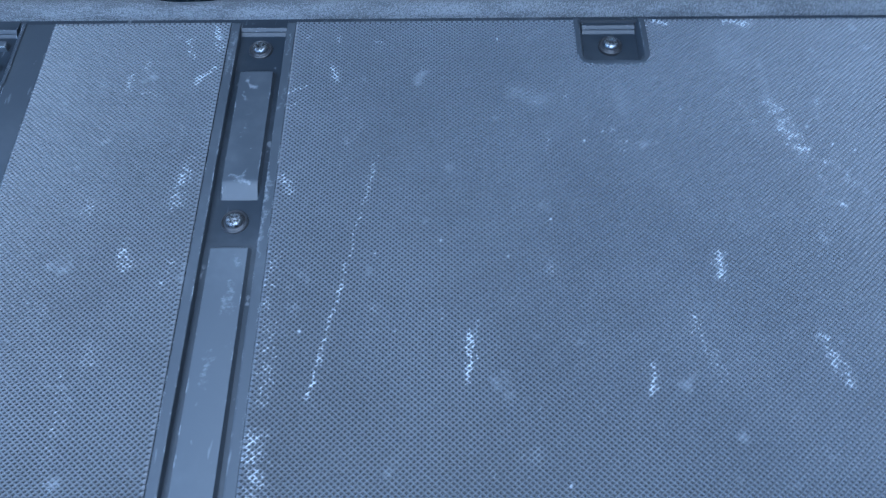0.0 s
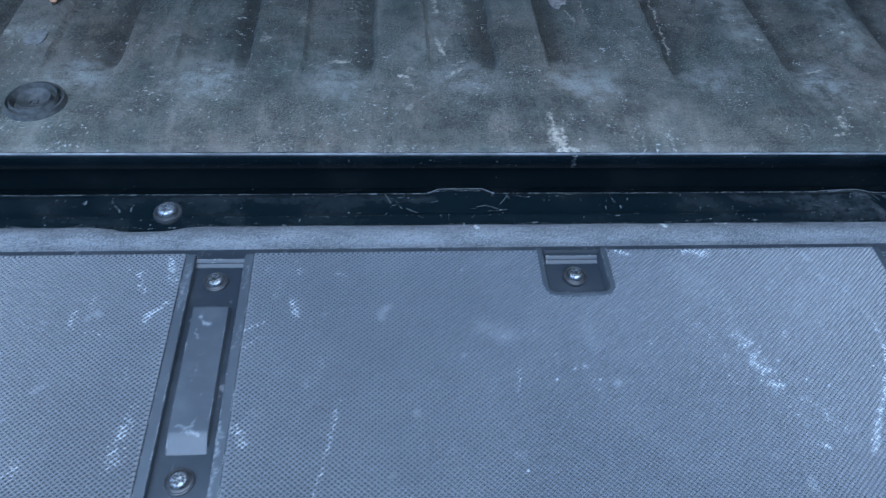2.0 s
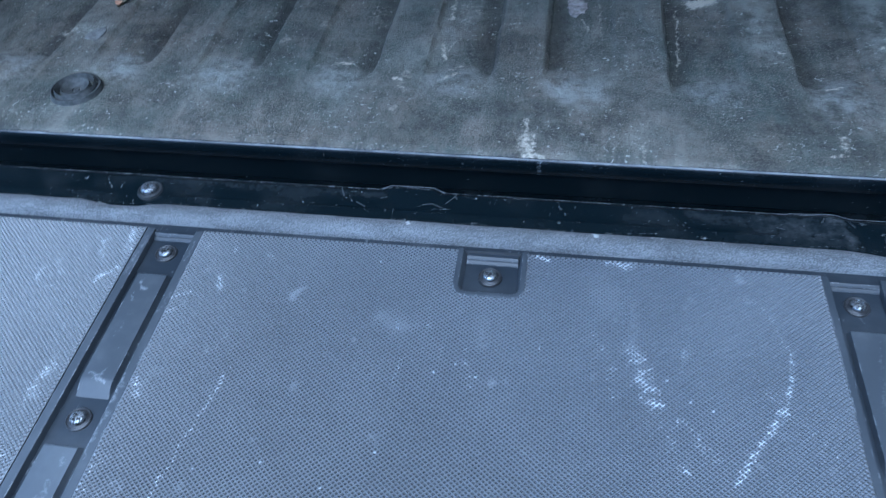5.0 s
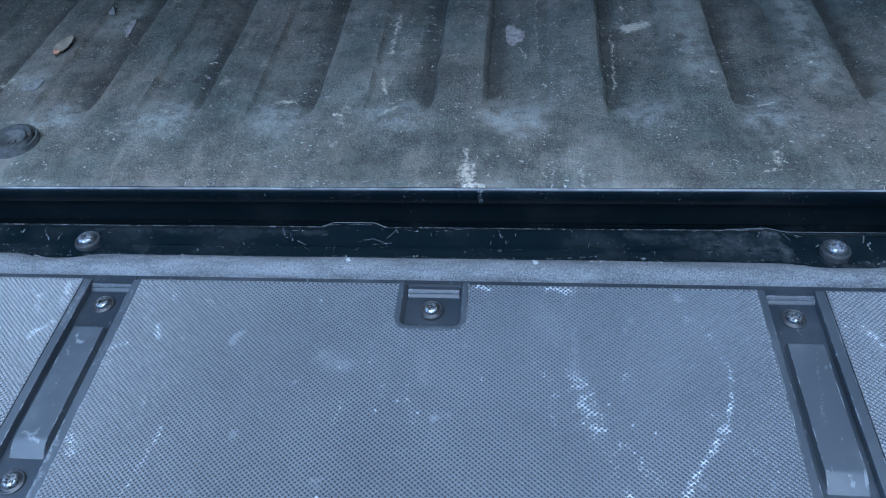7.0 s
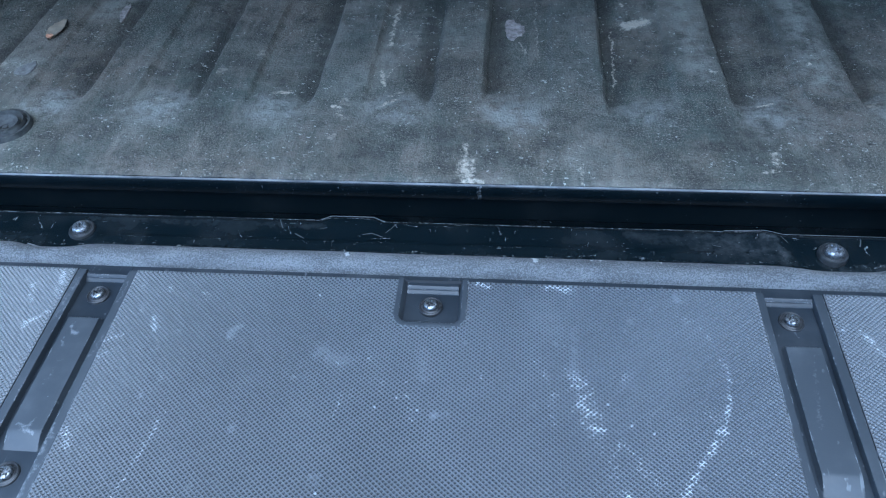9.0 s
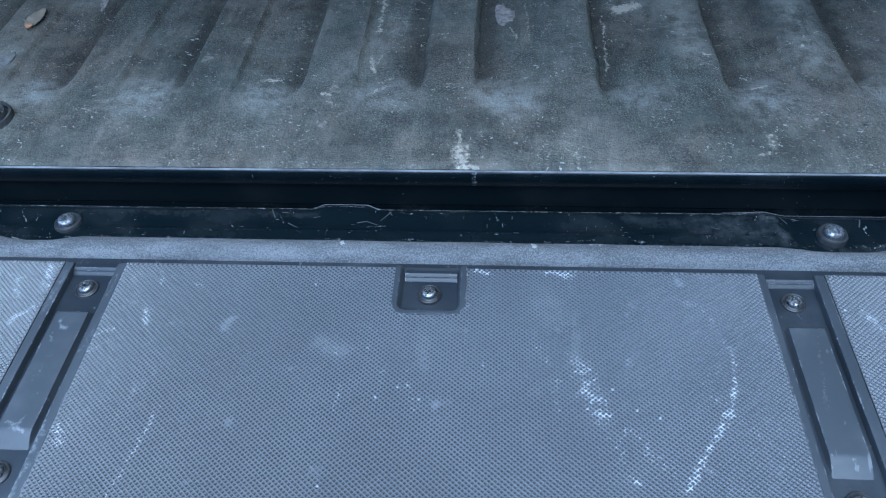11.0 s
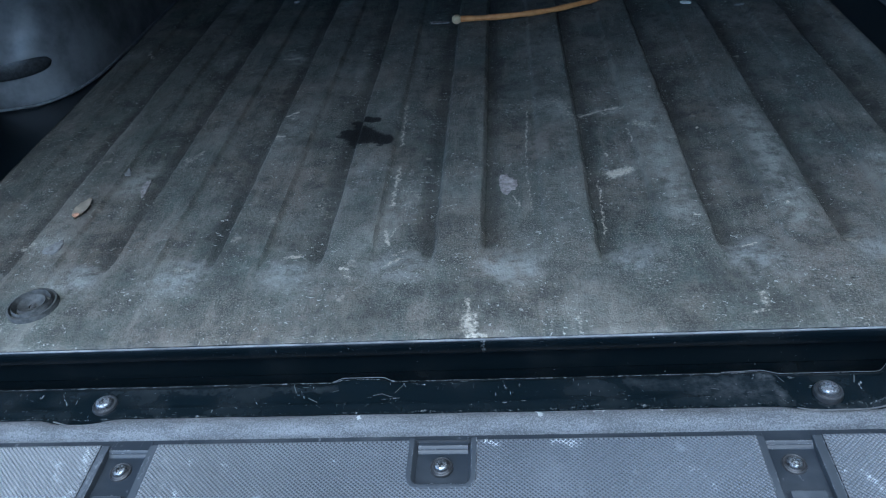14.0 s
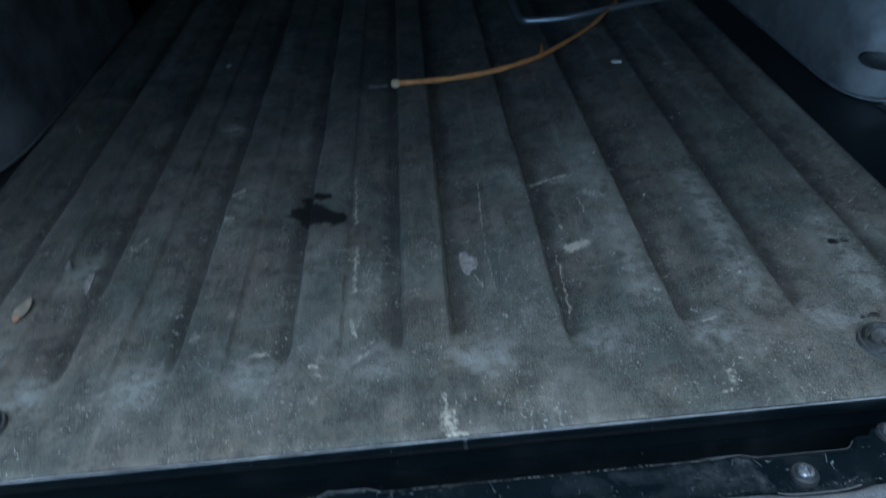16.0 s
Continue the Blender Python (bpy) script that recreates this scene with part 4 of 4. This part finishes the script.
def flange_mesh():
    """The black steel flange behind the rail, dished round its bolts, with a small raised tab."""
    def point(x, v):
        back = 0.0945 - 0.0050 * smoothstep(0.250, 0.268, x) + 0.0130 * smoothstep(0.340, 0.357, x) + 0.0070 * smoothstep(0.366, 0.372, x)
        tab = smoothstep(-0.101, -0.090, x) * smoothstep(-0.0475, -0.0575, x)
        y = 0.038 + (back + 0.0022 * tab - 0.038) * v
        dish = notch(x)
        z = -0.0120 + 0.0006 * noise.noise((x * 9, v * 2, 0.3)) - 0.0030 * dish * (1 - v) + 0.0022 * tab * smoothstep(0.6, 1.0, v)
        z += 0.0022 * math.exp(-((x - 0.258) / 0.012) ** 2) * (1 - v) + 0.0025 * smoothstep(0.22, 0.27, x) * smoothstep(0.40, 0.33, x)
        z += 0.0014 * math.exp(-((y - 0.0660) / 0.0035) ** 2) * (1 - dish) * (1 - smoothstep(0.20, 0.26, x))
        z -= 0.0016 * smoothstep(0.92, 1.0, v)
        return x, y, z
    xs = np.linspace(-0.70, 0.70, 420)
    vs = [0, 0.2, 0.34, 0.40, 0.44, 0.48, 0.52, 0.56, 0.62, 0.7, 0.8, 0.88, 0.93, 0.965, 0.985, 1.0]
    verts = [point(x, v) for x in xs for v in vs]
    n = len(vs)
    faces = [(k * n + i, (k + 1) * n + i, (k + 1) * n + i + 1, k * n + i + 1) for k in range(len(xs) - 1) for i in range(n - 1)]
    base = len(verts)
    for x in xs:
        p = point(x, 1.0)
        verts.append((p[0], p[1] + 0.0006, p[2] - 0.0012))
        verts.append((p[0], p[1] - 0.0010, p[2] - 0.014))
    for k in range(len(xs) - 1):
        faces.append((k * n + n - 1, (k + 1) * n + n - 1, base + 2 * (k + 1), base + 2 * k))
        faces.append((base + 2 * k, base + 2 * (k + 1), base + 2 * (k + 1) + 1, base + 2 * k + 1))
    return verts, faces


part("flange", flange_mesh(), FLANGE_PAINT, tailgate, "scratched gloss black steel flange", 50)


# thin pale tube as a painted highlight on the tab edge
edge_line = []
for k in range(41):
    x = -0.1005 + 0.0535 * k / 40
    t = smoothstep(-0.101, -0.090, x) * smoothstep(-0.0475, -0.0575, x)
    edge_line.append((x, 0.0949 + 0.0022 * t, -0.0137 + 0.0022 * t))
part("tab_glint", tube(edge_line, 0.00025, 6), SEAM_GLINT, tailgate, "thin pale bar for the light on the tab edge")


# the same kind of painted highlight along the flange fold
fold_line = []
for k in range(61):
    x = 0.222 + 0.128 * k / 60
    fold_line.append((x, 0.0951 - 0.0050 * smoothstep(0.250, 0.268, x) + 0.0130 * smoothstep(0.340, 0.357, x), -0.0134 + 0.0025 * smoothstep(0.22, 0.27, x)))
part("fold_glint", tube(fold_line, 0.00018, 6), SEAM_GLINT, tailgate, "thin pale bar for the light on the flange fold")
# pale tubes for the light caught on the bolt dish rims
for cx, half in ((-0.305, 0.030), (0.298, 0.037)):
    line = []
    for k in range(41):
        x = cx - half + 2 * half * k / 40
        line.append((x, 0.0565 - 0.0045 * notch(x), -0.0118 - 0.0018 * notch(x) + 0.0025 * smoothstep(0.22, 0.27, x) * smoothstep(0.40, 0.33, x)))
    part("dish_rim", tube(line, 0.0007, 6), SEAM_GLINT, tailgate, "thin pale bar for the light on the dish rim")


def flange_bolt(x, y, z, parent):
    """A domed flange bolt with a dusty head."""
    head = part("bolt", socket_head(x, y, z + 0.0012, 0.0, 1.36), DULLSTEEL, parent, "worn domed steel bolt head", 40)
    part("collar", lathe([(0.0, 0.003), (0.0070, 0.0030), (0.0080, 0.0026), (0.0092, 0.0034), (0.0102, 0.0030), (0.0108, 0.0016), (0.0110, -0.002)], 40, (x, y, z)), COLLAR_SLOT, head, "dusty dark bolt collar", 40)


flange_bolt(-0.2965, 0.0735, -0.0140, tailgate)
flange_bolt(0.2955, 0.0680, -0.0095, tailgate)
flange_bolt(0.3825, 0.1010, -0.0115, tailgate)


# ---- cargo bed ----
bed = new("cargo_bed")
tagged(bed, "black painted pickup cargo bed with wheel arches", "truck bed")
WALL = 0.76
BACK = 1.86
RIM = 0.47
part("bed_floor", box(-WALL, WALL, 0.150, BACK, -0.060, -0.0225), PAINT_DEEP, bed)
part("side_wall", box(-WALL - 0.06, -WALL, 0.10, BACK, -0.10, RIM, 0.01), PAINT_DEEP, bed)
part("side_wall", box(WALL, WALL + 0.06, 0.10, BACK, -0.10, RIM, 0.01), PAINT_DEEP, bed)
part("front_wall", box(-WALL - 0.06, WALL + 0.06, BACK, BACK + 0.05, -0.10, RIM, 0.01), PAINT_DEEP, bed)
part("cross_member", box(-WALL, WALL, 0.02, 0.30, -0.15, -0.105, 0.004), SILL_PAINT, bed)


def sill_mesh():
    prof = [(0.1600, -0.0152), (0.1436, -0.0152), (0.1425, -0.0156), (0.1421, -0.0164), (0.1420, -0.0175), (0.1420, -0.0300), (0.1432, -0.0312), (0.1500, -0.0320), (0.1520, -0.1060)]
    xs = np.linspace(-WALL, WALL, 40)
    n = len(prof)
    verts = [(x, y, z) for x in xs for y, z in prof]
    faces = [(k * n + i, k * n + i + 1, (k + 1) * n + i + 1, (k + 1) * n + i) for k in range(len(xs) - 1) for i in range(n - 1)]
    return verts, faces


part("rear_sill", sill_mesh(), SILL_PAINT, bed, "gloss black rear sill", 50)
# pale from wear, with the rounded edge's reflection painted in as well
part("sill_edge", box(-0.70, 0.70, 0.1424, 0.1440, -0.0154, -0.0140, 0.0005), LIP, bed, "pale worn sill edge")


def arch_mesh(s, depth, power):
    """A wheel arch: rounded in plan and bulging upward like the tyre below it."""
    y0, y1 = 0.700, 1.560
    rows, cols = 40, 22
    verts, faces = [], []
    for i in range(rows + 1):
        y = y0 + (y1 - y0) * i / rows
        v = 2 * (y - y0) / (y1 - y0) - 1
        high = 0.235 * max(0.0, 1 - abs(v) ** 3.2) ** 0.5
        reach = depth * max(0.0, 1 - abs(v) ** power) ** 0.45 + 0.004
        for j in range(cols + 1):
            a = math.pi / 2 * j / cols
            c, d = math.cos(a) ** 0.42 if j < cols else 0.0, math.sin(a) ** 0.42
            verts.append((s * (WALL - reach * c), y, -0.0200 + high * d))
    n = cols + 1
    for i in range(rows):
        for j in range(cols):
            q = (i * n + j, i * n + j + 1, (i + 1) * n + j + 1, (i + 1) * n + j)
            faces.append(q if s > 0 else q[::-1])
    return verts, faces


def arch_skirt(s, depth, power):
    """The pressed foot of a wheel arch, lying on the floor."""
    y0, y1 = 0.694, 1.566
    pts = []
    for i in range(61):
        y = y0 + (y1 - y0) * i / 60
        v = 2 * (y - y0) / (y1 - y0) - 1
        pts.append((s * (WALL - depth * max(0.0, 1 - abs(v) ** power) ** 0.45), y, -0.0190))
    return tube(pts, 0.0026, 8)


def arch_slot(s, depth, power):
    """A dark rounded strip just off the rear face of an arch, painting the shade of a pressed slot, following its
    curve.
    """
    y0, y1 = 0.700, 1.560
    verts, faces = [], []
    n = 30
    for i in range(n + 1):
        u = i / n
        y = y0 + 0.0002 + 0.045 * u ** 2.2
        v = 2 * (y - y0) / (y1 - y0) - 1
        reach = depth * max(0.0, 1 - abs(v) ** power) ** 0.45 + 0.0055
        h = 0.0130 * (1 - u ** 8) ** 0.5 + 0.0002
        for z in (-h, -h * 0.7, 0.0, h * 0.7, h):
            deep = 0.0015 if abs(z) > 0.8 * h else 0.0
            verts.append((s * (WALL - reach + deep), y - 0.0025 + deep, 0.040 + z))
    for i in range(n):
        for j in range(4):
            q = (i * 5 + j, i * 5 + j + 1, (i + 1) * 5 + j + 1, (i + 1) * 5 + j)
            faces.append(q if s > 0 else q[::-1])
    return verts, faces


for s in (-1, 1):
    arch = part("wheel_arch", arch_mesh(s, 0.128 if s < 0 else 0.098, 7 if s < 0 else 12), ARCH, bed, "glossy black rounded wheel arch", 60)
    part("arch_foot", arch_skirt(s, 0.134 if s < 0 else 0.104, 7 if s < 0 else 12), SEAM_GLINT, arch, "pale sealed seam")
    part("slot", arch_slot(s, 0.128 if s < 0 else 0.098, 7 if s < 0 else 12), COLLAR_SLOT, arch, "dark strip standing in for a shaded slot", 60)


def floor_flange():
    """The pressed floor edge behind a wheel arch, bowed up towards the side wall."""
    def height(x, y):
        return -0.0212 + 0.010 * smoothstep(0.690, 0.750, x) + 0.0012 * noise.noise((x * 60, y * 30, 2.0))
    return sheet(np.linspace(0.690, 0.752, 14), np.linspace(0.42, 0.715, 40), height)


part("floor_flange", floor_flange(), STREAKED, bed, "streaky pale scratched floor edge", 60)

# unseen plain canopy over the bed, open at the tailgate, sized to shape the light
ROOF = 0.61
for name, dims in (("canopy_wall", (-WALL - 0.05, -WALL - 0.01, 0.13, BACK + 0.04, RIM, ROOF)), ("canopy_wall", (WALL + 0.01, WALL + 0.05, 0.13, BACK + 0.04, RIM, ROOF)),
                   ("canopy_wall", (-WALL - 0.01, WALL + 0.01, BACK, BACK + 0.04, RIM, ROOF)), ("canopy_roof", (-WALL - 0.05, WALL + 0.05, 0.03, BACK + 0.04, ROOF, ROOF + 0.03))):
    tagged(part(name, box(*dims), COVER), "unseen plain grey lined canopy shading the bed", "canopy", kind="structure")


# ---- rubber mat ----
MAT_L, MAT_R, MAT_S, MAT_N = -0.620, 0.580, 0.1446, 1.80
PITCH = 0.1175


def groove(o):
    """Depth of the mat at o beyond the middle of a rib, outward: a steep step down, a floor that rises slowly, a low step up."""
    if o < 0.0600:
        return smoothstep(0.0220, 0.0285, o) * (1 - 0.34 * smoothstep(0.0310, 0.0500, o))
    return (0.66 - 0.12 * smoothstep(0.0600, 0.0880, o)) * (1 - smoothstep(0.0880, 0.0940, o))


def mat_height(x, y):
    a = abs(x + 0.0016 * noise.noise((x * 3, y * 22, 5.0)) + 0.0010 * noise.noise((x * 5, y * 70, 9.0)))
    begin = smoothstep(0.246, 0.290, y + 0.016 * noise.noise((x * 40, 0.5, 0.2)))
    wave = 0.0008 * noise.noise((x * 6, y * 6, 0.0)) + 0.0004 * noise.noise((x * 25, y * 25, 3.0))
    edge = smoothstep(0.0, 0.006, min(x - MAT_L, MAT_R - x, y - MAT_S + 0.002))
    return -0.0180 + (0.0055 - 0.0094 * groove(a % PITCH) * begin) * edge + wave


def mat_lines():
    xs = {MAT_L, MAT_L + 0.002, MAT_L + 0.004, MAT_L + 0.007, MAT_R, MAT_R - 0.002, MAT_R - 0.004, MAT_R - 0.007}
    for k in range(0, 6):
        for s in (-1, 1):
            for o in (0.0, 0.012, 0.0195, 0.0220, 0.0235, 0.0250, 0.0265, 0.0280, 0.0295, 0.0315, 0.0345, 0.042, 0.052, 0.064, 0.076, 0.084, 0.0865, 0.0885, 0.0905, 0.0930, 0.0965, 0.105):
                x = s * (k * PITCH + o)
                if MAT_L + 0.008 < x < MAT_R - 0.008:
                    xs.add(round(x, 5))
    ys = sorted({MAT_S, MAT_S + 0.002, MAT_S + 0.004} | set(np.round(np.arange(0.155, 0.235, 0.01), 4)) | set(np.round(np.arange(0.235, 0.305, 0.004), 4)) | set(np.round(np.arange(0.31, MAT_N, 0.008), 4)))
    return sorted(xs), ys


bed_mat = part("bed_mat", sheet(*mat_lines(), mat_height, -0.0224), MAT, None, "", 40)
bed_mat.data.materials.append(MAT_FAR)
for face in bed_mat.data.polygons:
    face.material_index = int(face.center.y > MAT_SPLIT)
DRIFTS = [(-0.470, 0.320, -0.462, 0.316, 0.028, 1.0), (-0.425, 0.440, -0.410, 0.470, 0.030, 0.9), (0.234, 0.310, 0.234, 0.640, 0.022, 1.0),
          (0.350, 0.295, 0.352, 0.540, 0.023, 1.1), (0.466, 0.285, 0.468, 0.42, 0.024, 1.0), (0.113, 0.590, 0.131, 0.560, 0.030, 0.7), (0.185, 0.572, 0.215, 0.565, 0.020, 0.85),
          (-0.30, 0.83, -0.28, 0.81, 0.022, 0.9), (-0.240, 1.000, -0.244, 1.240, 0.020, 1.0), (-0.472, 1.060, -0.468, 1.540, 0.014, 0.9),
          (-0.25, 0.50, -0.23, 0.62, 0.035, 0.5), (-0.16, 0.34, -0.12, 0.45, 0.045, 0.4), (-0.10, 0.30, -0.05, 0.42, 0.03, 0.5), (0.115, 0.30, 0.118, 0.42, 0.03, 0.35)]


def dust_at(x, y):
    """How much dust lies at a point of the mat, from the drifts that have gathered on it."""
    best = 0.0
    for x0, y0, x1, y1, w, k in DRIFTS:
        bx, by = x1 - x0, y1 - y0
        t = min(1.0, max(0.0, ((x - x0) * bx + (y - y0) * by) / (bx * bx + by * by)))
        best = max(best, k * smoothstep(1.3 * w, 0.0, math.hypot(x - x0 - t * bx, y - y0 - t * by)))
    return best


dust = bed_mat.data.attributes.new("dust", "FLOAT", "POINT")
dust.data.foreach_set("value", [dust_at(v.co.x, v.co.y) for v in bed_mat.data.vertices])
tagged(bed_mat, "ribbed black rubber bed mat, dusty, soiled and speckled", "bed mat")
for x, y in ((-0.4315, 0.2065), (0.4360, 0.2065)):
    ring = [(0.0, 0.3), (0.0030, 0.3), (0.0034, -0.9), (0.0044, -0.9), (0.0050, 0.2), (0.0130, 0.6), (0.0160, 1.6), (0.0172, 0.8), (0.0182, -1.2), (0.0196, -1.2), (0.0208, 1.0), (0.0222, 1.9), (0.0236, 1.2), (0.0244, -0.8), (0.0254, -0.8), (0.0264, 1.3), (0.0284, 1.2), (0.0304, -1.4)]
    part("plug", lathe([(0.86 * r, 0.0032 * h) for r, h in ring], 48, (x, y, -0.0112)), PLUG, bed_mat, "round ringed rubber plug", 50)


# ---- loose things on the mat ----
stick_line = curve_through([(-0.024, 0.917, -0.006), (0.050, 0.914, -0.006), (0.130, 0.924, -0.005), (0.195, 0.952, -0.005), (0.240, 0.985, -0.006), (0.300, 1.045, -0.006), (0.362, 1.120, -0.006), (0.430, 1.230, -0.006)], 8)
stick = part("stick", tube(stick_line, lambda u: 0.0050 - 0.0010 * u + 0.0005 * math.sin(u * 60), 10), CANE, None, "", 60)
tagged(stick, "bent orange-brown cane stick lying on the mat", "stick")
part("tip", lathe([(0.0, 0.0075), (0.004, 0.0070), (0.0078, 0.0040), (0.0085, 0.0), (0.0078, -0.0040), (0.004, -0.0070), (0.0, -0.0075)], 14, (-0.028, 0.916, -0.006)), CANE_TIP, stick, "pale frayed tip", 60)
part("twig", tube([(0.235, 0.982, -0.004), (0.236, 0.992, 0.0), (0.238, 1.003, 0.004)], lambda u: 0.0042 * (1 - 0.5 * u), 8), CANE, stick, "short side twig", 60)

bar_line = curve_through([(0.222, 1.42, -0.006), (0.222, 1.22, -0.006), (0.226, 1.176, -0.006), (0.245, 1.160, -0.006), (0.310, 1.158, -0.006), (0.395, 1.182, -0.006), (0.480, 1.210, -0.006), (0.560, 1.235, -0.006), (0.60, 1.26, -0.006), (0.60, 1.42, -0.006)], 6)
metal_hoop = part("metal_hoop", tube(bar_line, 0.0065, 10), WIRE, None, "", 60)
tagged(metal_hoop, "dull grey bent metal hoop lying on the mat", "metal hoop")


def leaf_mesh(cx, cy, z, length, width, turn):
    verts, faces = [], []
    n = 12
    for i in range(n + 1):
        u = i / n
        w = width * math.sin(math.pi * u ** 0.8) * 0.5 + 0.0003
        for j in range(-2, 3):
            x, y = (u - 0.5) * length, j / 2 * w
            h = 0.002 * (j / 2) ** 2 + 0.0016 * math.sin(u * 3.1) + 0.0006 * math.sin(u * 30)
            verts.append((cx + x * math.cos(turn) - y * math.sin(turn), cy + x * math.sin(turn) + y * math.cos(turn), z + h))
    for i in range(n):
        for j in range(4):
            faces.append((i * 5 + j, i * 5 + j + 1, (i + 1) * 5 + j + 1, (i + 1) * 5 + j))
    m = len(verts)
    verts += [(x, y, zz - 0.0004) for x, y, zz in verts]
    faces += [tuple(m + k for k in f[::-1]) for f in faces]
    return verts, faces


leaf = part("leaf", leaf_mesh(-0.4595, 0.385, mat_height(-0.4595, 0.385) + 0.0014, 0.044, 0.0165, radians(86)), LEAF, None, "", 60)
tagged(leaf, "small faded brown dry leaf with orange tip on the mat", "leaf")
part("leaf_tip", leaf_mesh(-0.4602, 0.3685, mat_height(-0.4595, 0.385) + 0.0017, 0.009, 0.008, radians(86)), LEAF_TIP, leaf, "orange dry leaf tip", 60)


def flake(x, y, half_x, half_y, turn, material, label, seed):
    """A thin dried flake with a ragged outline, slightly dished, lying on the mat."""
    rng = random.Random(seed)
    n = 26
    wobble = [1 + 0.16 * math.sin(3 * 2 * math.pi * k / n + seed) + 0.22 * (rng.random() - 0.5) for k in range(n)]
    z = mat_height(x, y) + 0.0004
    verts = [(0, 0, 0.0002)]
    for f, h in ((0.5, 0.0004), (0.9, 0.0009), (1.0, 0.0006), (1.0, -0.0012)):
        for k in range(n):
            a = 2 * math.pi * k / n
            verts.append((f * wobble[k] * half_x * math.cos(a), f * wobble[k] * half_y * math.sin(a), h + 0.0003 * rng.random()))
    faces = [(0, 1 + k, 1 + (k + 1) % n) for k in range(n)]
    for r in range(3):
        faces += [(1 + r * n + k, 1 + (r + 1) * n + k, 1 + (r + 1) * n + (k + 1) % n, 1 + r * n + (k + 1) % n) for k in range(n)]
    m = pose(x, y, z, 0, 0, turn)
    ob = part("flake", ([tuple(m @ Vector(v)) for v in verts], faces), material, None, "", 50)
    return tagged(ob, label, "flake", group="dried flakes on the mat")


flake(-0.460, 0.308, 0.0090, 0.0125, -20, FLAKE_GREY, "thin grey dried flake lying on the soiled mat", 3)
flake(0.052, 0.404, 0.0105, 0.0200, 5, FLAKE, "roundish brown flake of dried mud on the mat", 8)
flake(-0.404, 0.437, 0.0045, 0.0190, 8, FLAKE, "narrow pale flake of dried mud on the mat", 5)
flake(-0.443, 0.476, 0.0050, 0.0120, 30, FLAKE_GREY, "small grey dried flake lying on the mat", 11)
flake(-0.062, 0.939, 0.0165, 0.0055, -8, FLAKE, "flat brown scrap beside the cane tip", 14)


def chip(name, x, y, z, size, turn, material, label, category):
    rng = random.Random(int((x + 2) * 1000))
    bm = bmesh.new()
    bmesh.ops.create_icosphere(bm, subdivisions=2, radius=1.0)
    for v in bm.verts:
        v.co *= 1 + 0.35 * (rng.random() - 0.5)
        v.co = Vector((v.co.x * size, v.co.y * size * 0.55, max(v.co.z, -0.4) * size * 0.3))
    bmesh.ops.transform(bm, matrix=pose(x, y, z + 0.1 * size, 0, 0, turn), verts=bm.verts[:])
    ob = part(name, bm, material, None, "", 35)
    tagged(ob, label, category, group="crumbs on the mat")
    return ob


chip("paint_chip", 0.356, 0.931, -0.0125, 0.010, -25, CHIP, "pale chip of dried filler on the mat", "chip")
chip("crumb", 0.437, 0.906, -0.0125, 0.009, 10, CRUMB, "greyish crumb on the soiled mat", "crumb")
chip("crumb", -0.347, 1.088, -0.0125, 0.007, 40, CHIP, "small pale crumb on the mat", "crumb")
